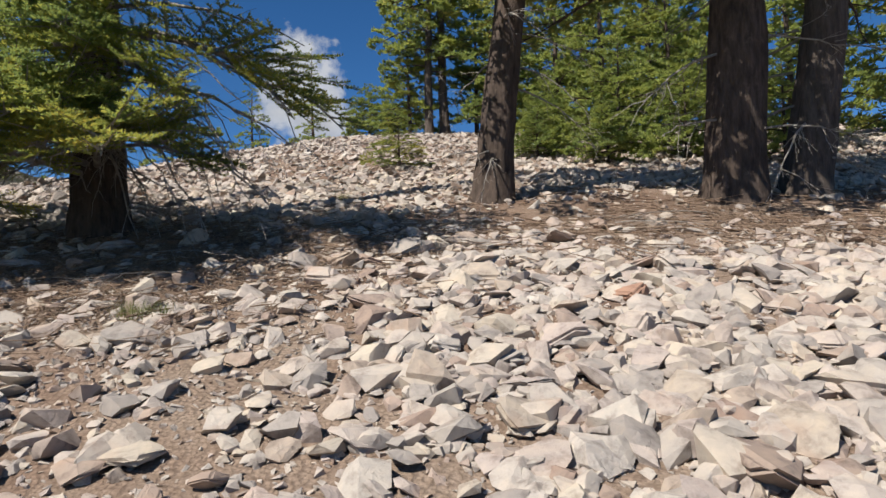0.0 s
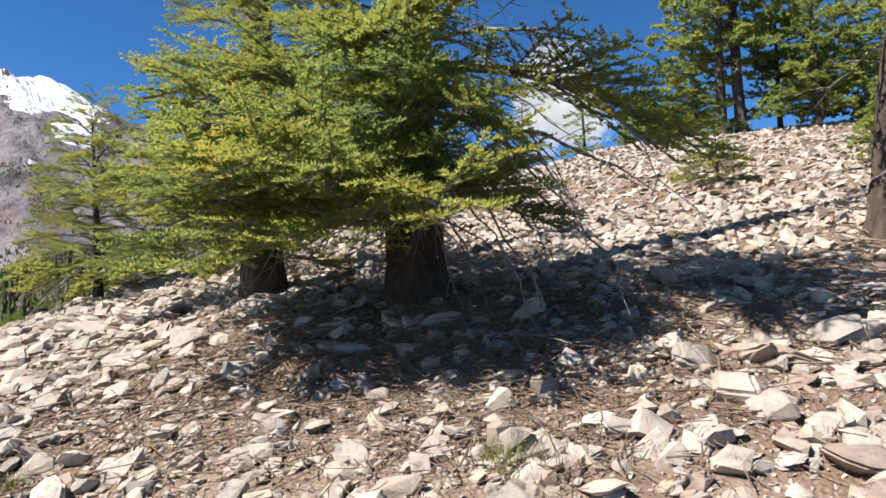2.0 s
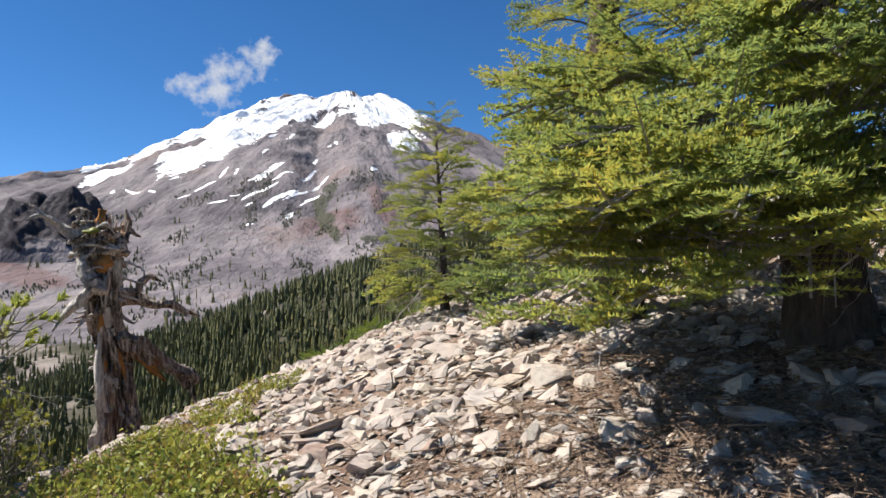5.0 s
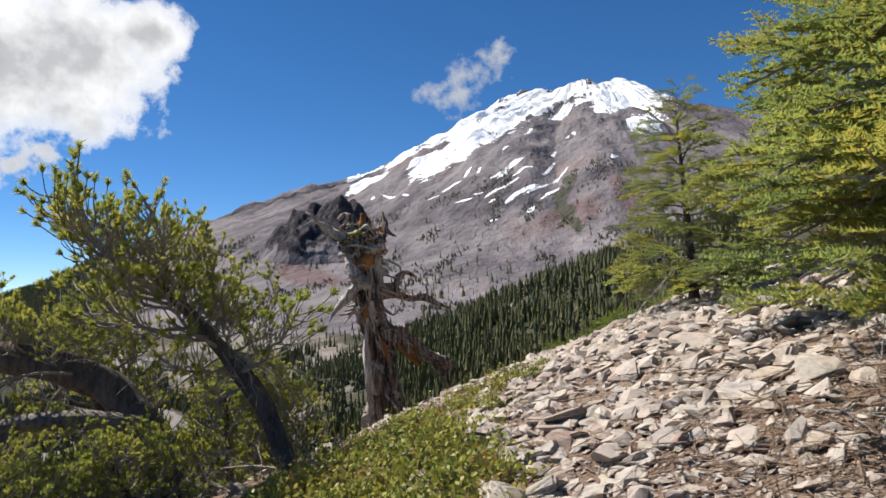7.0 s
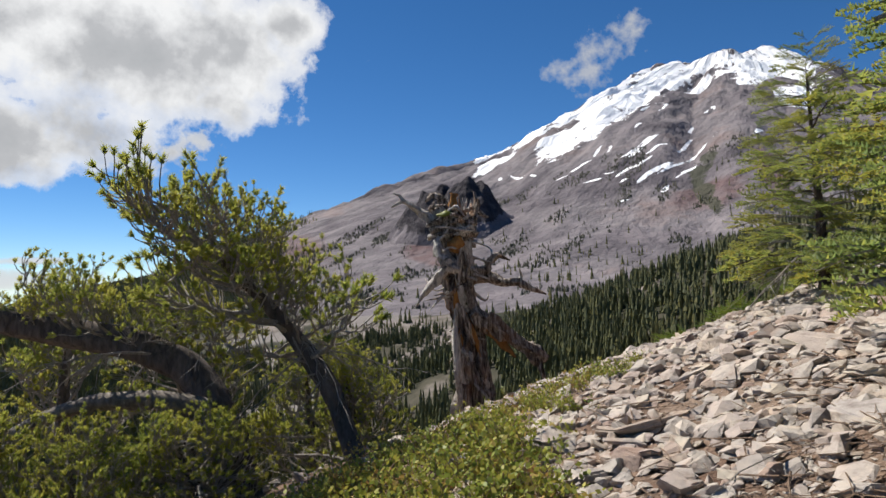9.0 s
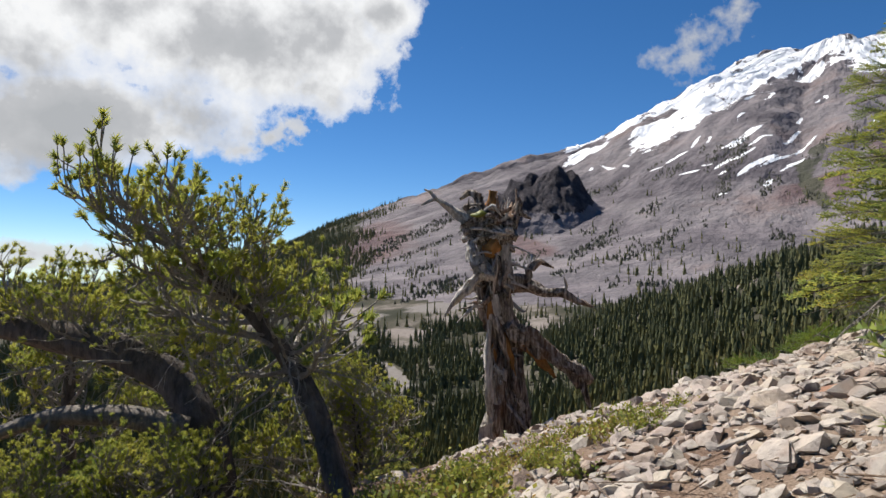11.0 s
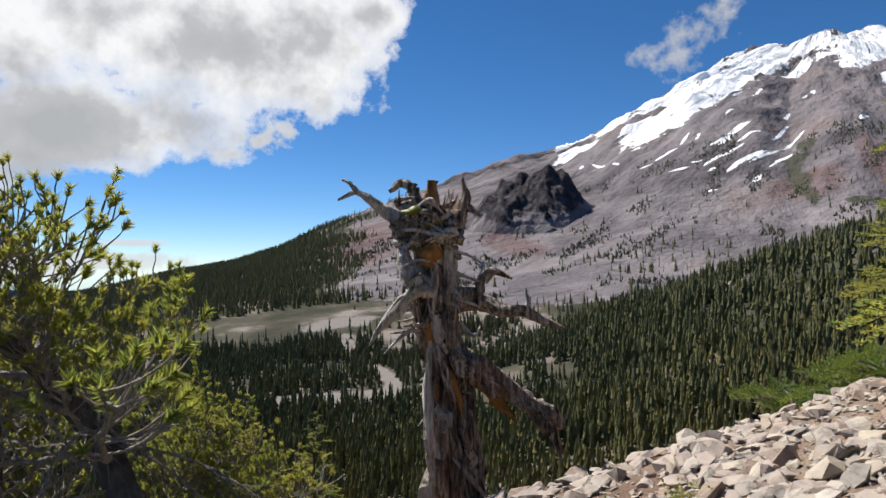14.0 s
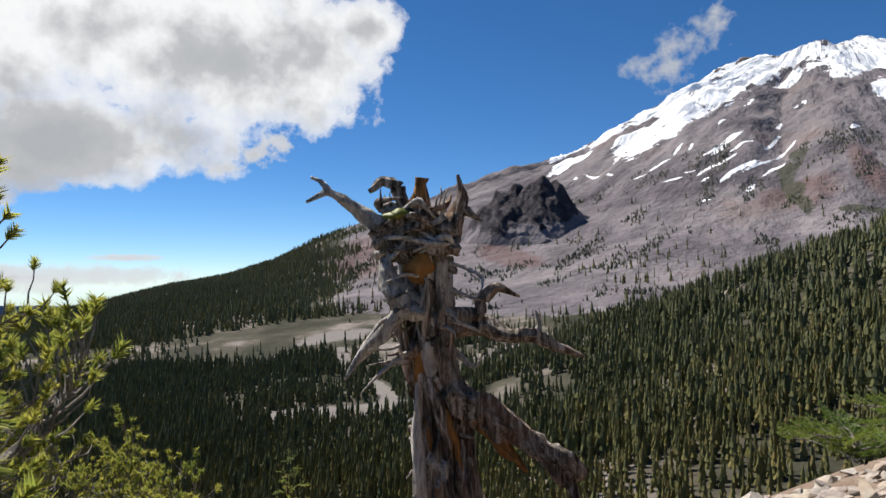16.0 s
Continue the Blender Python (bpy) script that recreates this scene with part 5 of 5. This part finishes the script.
def litter(name, count, centre, spread, length, thick, seed, label):
    rng = np.random.RandomState(seed)
    x = centre[0] + rng.normal(size=count) * spread[0]
    y = centre[1] + rng.normal(size=count) * spread[1]
    z = height(x, y) + 0.02 + 0.05 * rng.rand(count)
    h = Heap()
    for i in range(count):
        a = rng.rand() * 2 * math.pi
        ln = length[0] + (length[1] - length[0]) * rng.rand() ** 2
        d = np.array([math.cos(a), math.sin(a), 0.278 * math.sin(a) + 0.06 * rng.normal()])
        p = curve_pts(np.array([x[i], y[i], z[i]]) - d * ln / 2, d, ln, rng.normal(size=3) * 0.12 * [1, 1, 0.2], 4)
        h.add(*rows_tube(p, np.array([1, 0.9, 0.8, 0.5]) * thick * (0.5 + rng.rand()), 4))
    return tagged(new(name, h.mesh(name, [m_litter])), label, "twigs", kind="stuff")


litter("twig_litter", 1100, (-2.75, 5.0), (1.1, 0.75), (0.08, 0.5), 0.004, 91, "dry brown twigs littering the soil under the fir")
litter("twig_litter", 1300, (-2.6, 6.3), (1.5, 0.8), (0.1, 0.55), 0.005, 95, "dry brown twigs littering the soil under the fir")
litter("twig_litter", 500, (-4.6, 5.2), (1.0, 0.9), (0.12, 0.6), 0.0045, 92, "dry brown twigs littering the soil under the fir")
litter("needle_litter", 5500, (-3.0, 5.9), (1.6, 1.1), (0.03, 0.12), 0.0022, 93, "fallen brown needles and bark scraps")
litter("twig_litter", 1100, (3.5, 7.3), (2.2, 0.9), (0.15, 0.8), 0.006, 94, "dry brown twigs littering the soil under the firs")

for k, (x, y, turn, size) in enumerate([(-4.9, 5.3, 20, 0.8), (-2.3, 4.5, 75, 0.7), (-3.2, 4.75, 160, 0.8), (-1.9, 5.2, 230, 0.7), (1.8, 7.0, 10, 0.9), (-5.4, 4.9, 300, 0.7), (-2.6, 6.0, 330, 0.8), (2.9, 7.4, 200, 0.9)]):
    limb_ob = new("fallen_branch", DEAD[k % 4])
    limb_ob.matrix_basis = pose(x, y, ground_z(x, y) + 0.09, 16, -4, turn) @ Matrix.Diagonal((size, size, size * 0.35, 1))
    tagged(limb_ob, "dry bare fallen branch lying on stones", "branch", "fallen branches")

# ---------------------------------------------------------------- clouds
def cloud(yaw, elev, wide, high, blobs, seed, label, soft=0.10, grey=0.5, glow=0.42, fine=3.4, body=0.75):
    """A far cloud: a glowing sheet facing the slope, its outline, billows and painted shading from noise. Sizes in
    degrees; blobs (x, z, rx, rz) in degrees from its centre.
    """
    dist = 4300.0
    deg = dist * math.tan(radians(1))
    m, t, b = mat("cloud", 1.0, 0.0)
    t.nodes.remove(b)
    at = place(t)
    sep = t.nodes.new("ShaderNodeSeparateXYZ")
    t.links.new(at, sep.inputs[0])
    field = None
    for x, z, rx, rz in blobs:
        u = calc(t, "DIVIDE", calc(t, "SUBTRACT", sep.outputs[0], x), rx)
        w = calc(t, "DIVIDE", calc(t, "SUBTRACT", sep.outputs[2], z), rz)
        d = calc(t, "SUBTRACT", 1.0, calc(t, "SQRT", calc(t, "ADD", calc(t, "MULTIPLY", u, u), calc(t, "MULTIPLY", w, w))))
        field = d if field is None else calc(t, "MAXIMUM", field, d)
    mp = t.nodes.new("ShaderNodeMapping")
    mp.inputs["Location"].default_value = (seed * 3.7, seed * 1.3, 0)
    t.links.new(at, mp.inputs["Vector"])
    n1 = noise_tex(t, mp.outputs[0], 1.0 / fine, 8, 0.58)
    f = calc(t, "ADD", calc(t, "MULTIPLY", field, body), calc(t, "MULTIPLY", calc(t, "SUBTRACT", n1, 0.5), 1.05 if body > 0.6 else 1.6))
    alpha = ramp(t, f, [(0.05, (0, 0, 0)), (0.05 + soft, (0.75, 0.75, 0.75)), (0.05 + soft * 2.6, (1, 1, 1))])
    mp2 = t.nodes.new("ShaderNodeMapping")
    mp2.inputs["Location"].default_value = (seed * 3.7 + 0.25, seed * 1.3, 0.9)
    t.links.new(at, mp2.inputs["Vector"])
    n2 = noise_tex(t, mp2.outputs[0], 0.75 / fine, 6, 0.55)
    # painted shading: greyer deep inside and low down, whiter at the top
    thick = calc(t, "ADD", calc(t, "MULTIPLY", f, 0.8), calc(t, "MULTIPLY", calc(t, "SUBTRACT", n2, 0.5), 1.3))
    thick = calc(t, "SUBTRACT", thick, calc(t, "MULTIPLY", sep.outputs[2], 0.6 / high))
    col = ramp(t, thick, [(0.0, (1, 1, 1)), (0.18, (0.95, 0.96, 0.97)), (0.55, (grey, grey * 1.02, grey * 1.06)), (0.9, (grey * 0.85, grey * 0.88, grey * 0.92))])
    # the sheet emits this colour in place of sunlight on the cloud
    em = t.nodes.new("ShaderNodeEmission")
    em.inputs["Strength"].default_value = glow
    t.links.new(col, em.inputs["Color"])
    tr = t.nodes.new("ShaderNodeBsdfTransparent")
    mx = t.nodes.new("ShaderNodeMixShader")
    t.links.new(alpha, mx.inputs[0])
    t.links.new(tr.outputs[0], mx.inputs[1])
    t.links.new(em.outputs[0], mx.inputs[2])
    t.links.new(mx.outputs[0], t.nodes["Material Output"].inputs["Surface"])
    a, e = radians(yaw), radians(elev)
    ob = new("cloud", build_mesh("cloud", [(-wide / 2, 0, -high / 2), (wide / 2, 0, -high / 2), (wide / 2, 0, high / 2), (-wide / 2, 0, high / 2)], [(0, 1, 2, 3)], [m]))
    ob.matrix_basis = (Matrix.Translation((-5 - dist * math.sin(a) * math.cos(e), 4 + dist * math.cos(a) * math.cos(e), 2.5 + dist * math.sin(e)))
                       @ pose(0, 0, 0, elev, 0, yaw) @ Matrix.Scale(deg, 4))
    ob.visible_shadow = False
    return tagged(ob, label, "cloud", "clouds")


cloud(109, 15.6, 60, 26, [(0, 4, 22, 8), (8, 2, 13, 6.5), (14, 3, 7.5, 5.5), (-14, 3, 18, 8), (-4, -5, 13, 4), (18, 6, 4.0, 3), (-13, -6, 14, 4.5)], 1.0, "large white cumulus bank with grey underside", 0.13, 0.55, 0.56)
cloud(64.7, 17.8, 12, 9, [(-2.6, -0.9, 2.2, 1.0), (-0.6, -1.5, 2.4, 1.8), (0.4, 0.2, 2.4, 1.5), (2.4, 1.6, 1.5, 1.5)], 4.3, "small wispy white cloud beside the summit", 0.45, 0.9, 0.36, 1.3, 0.5)
cloud(11.5, 17, 14, 13, [(0, -1.0, 4.2, 5.0), (1.5, -3, 4, 2.5)], 7.1, "white cumulus cloud behind the skyline firs", 0.2, 0.75, 0.41, 2.2)
cloud(116, 0.6, 34, 5, [(0, 0, 15, 1.1), (7, 1.4, 3.0, 0.35), (-6, -0.8, 12, 0.8)], 9.4, "band of low clouds along the horizon", 0.3, 0.95, 0.42, 1.6)
cloud(99.5, 10.2, 9, 6, [(1.6, 1.0, 1.8, 1.0), (0.0, 0.1, 2.0, 0.9), (-2.4, -1.0, 1.6, 0.5)], 2.6, "small curl of white cloud under the bank", 0.25, 0.9, 0.41, 1.1, 0.55)


def far_hills():
    """Low hills along the western horizon, their blue a painted distance haze."""
    az = np.radians(np.arange(96, 170, 0.5))
    x, y = -5 - 4850 * np.sin(az), 4 + 4850 * np.cos(az)
    crest = -120 + 34 * bumps(np.degrees(az) * 40, np.zeros_like(az), 220.0, 4, 61)
    low = np.stack([x * 0.98, y * 0.98, np.full_like(x, -420)], -1)
    high = np.stack([x, y, crest], -1)
    back = np.stack([x * 1.03, y * 1.03, np.full_like(x, -420)], -1)
    n = len(az)
    faces = [(r * n + i, r * n + i + 1, (r + 1) * n + i + 1, (r + 1) * n + i) for r in range(2) for i in range(n - 1)]
    m, t, b = mat("hills_painted_haze", 1.0, 0.0)
    # the haze of distance is put into the base colour as blue
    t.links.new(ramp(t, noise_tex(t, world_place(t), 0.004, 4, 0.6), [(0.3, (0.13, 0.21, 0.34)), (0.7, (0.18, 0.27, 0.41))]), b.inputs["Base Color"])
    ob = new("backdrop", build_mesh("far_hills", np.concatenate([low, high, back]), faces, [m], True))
    return tagged(ob, "low hills painted haze blue along the horizon", "hills", kind="structure")


far_hills()
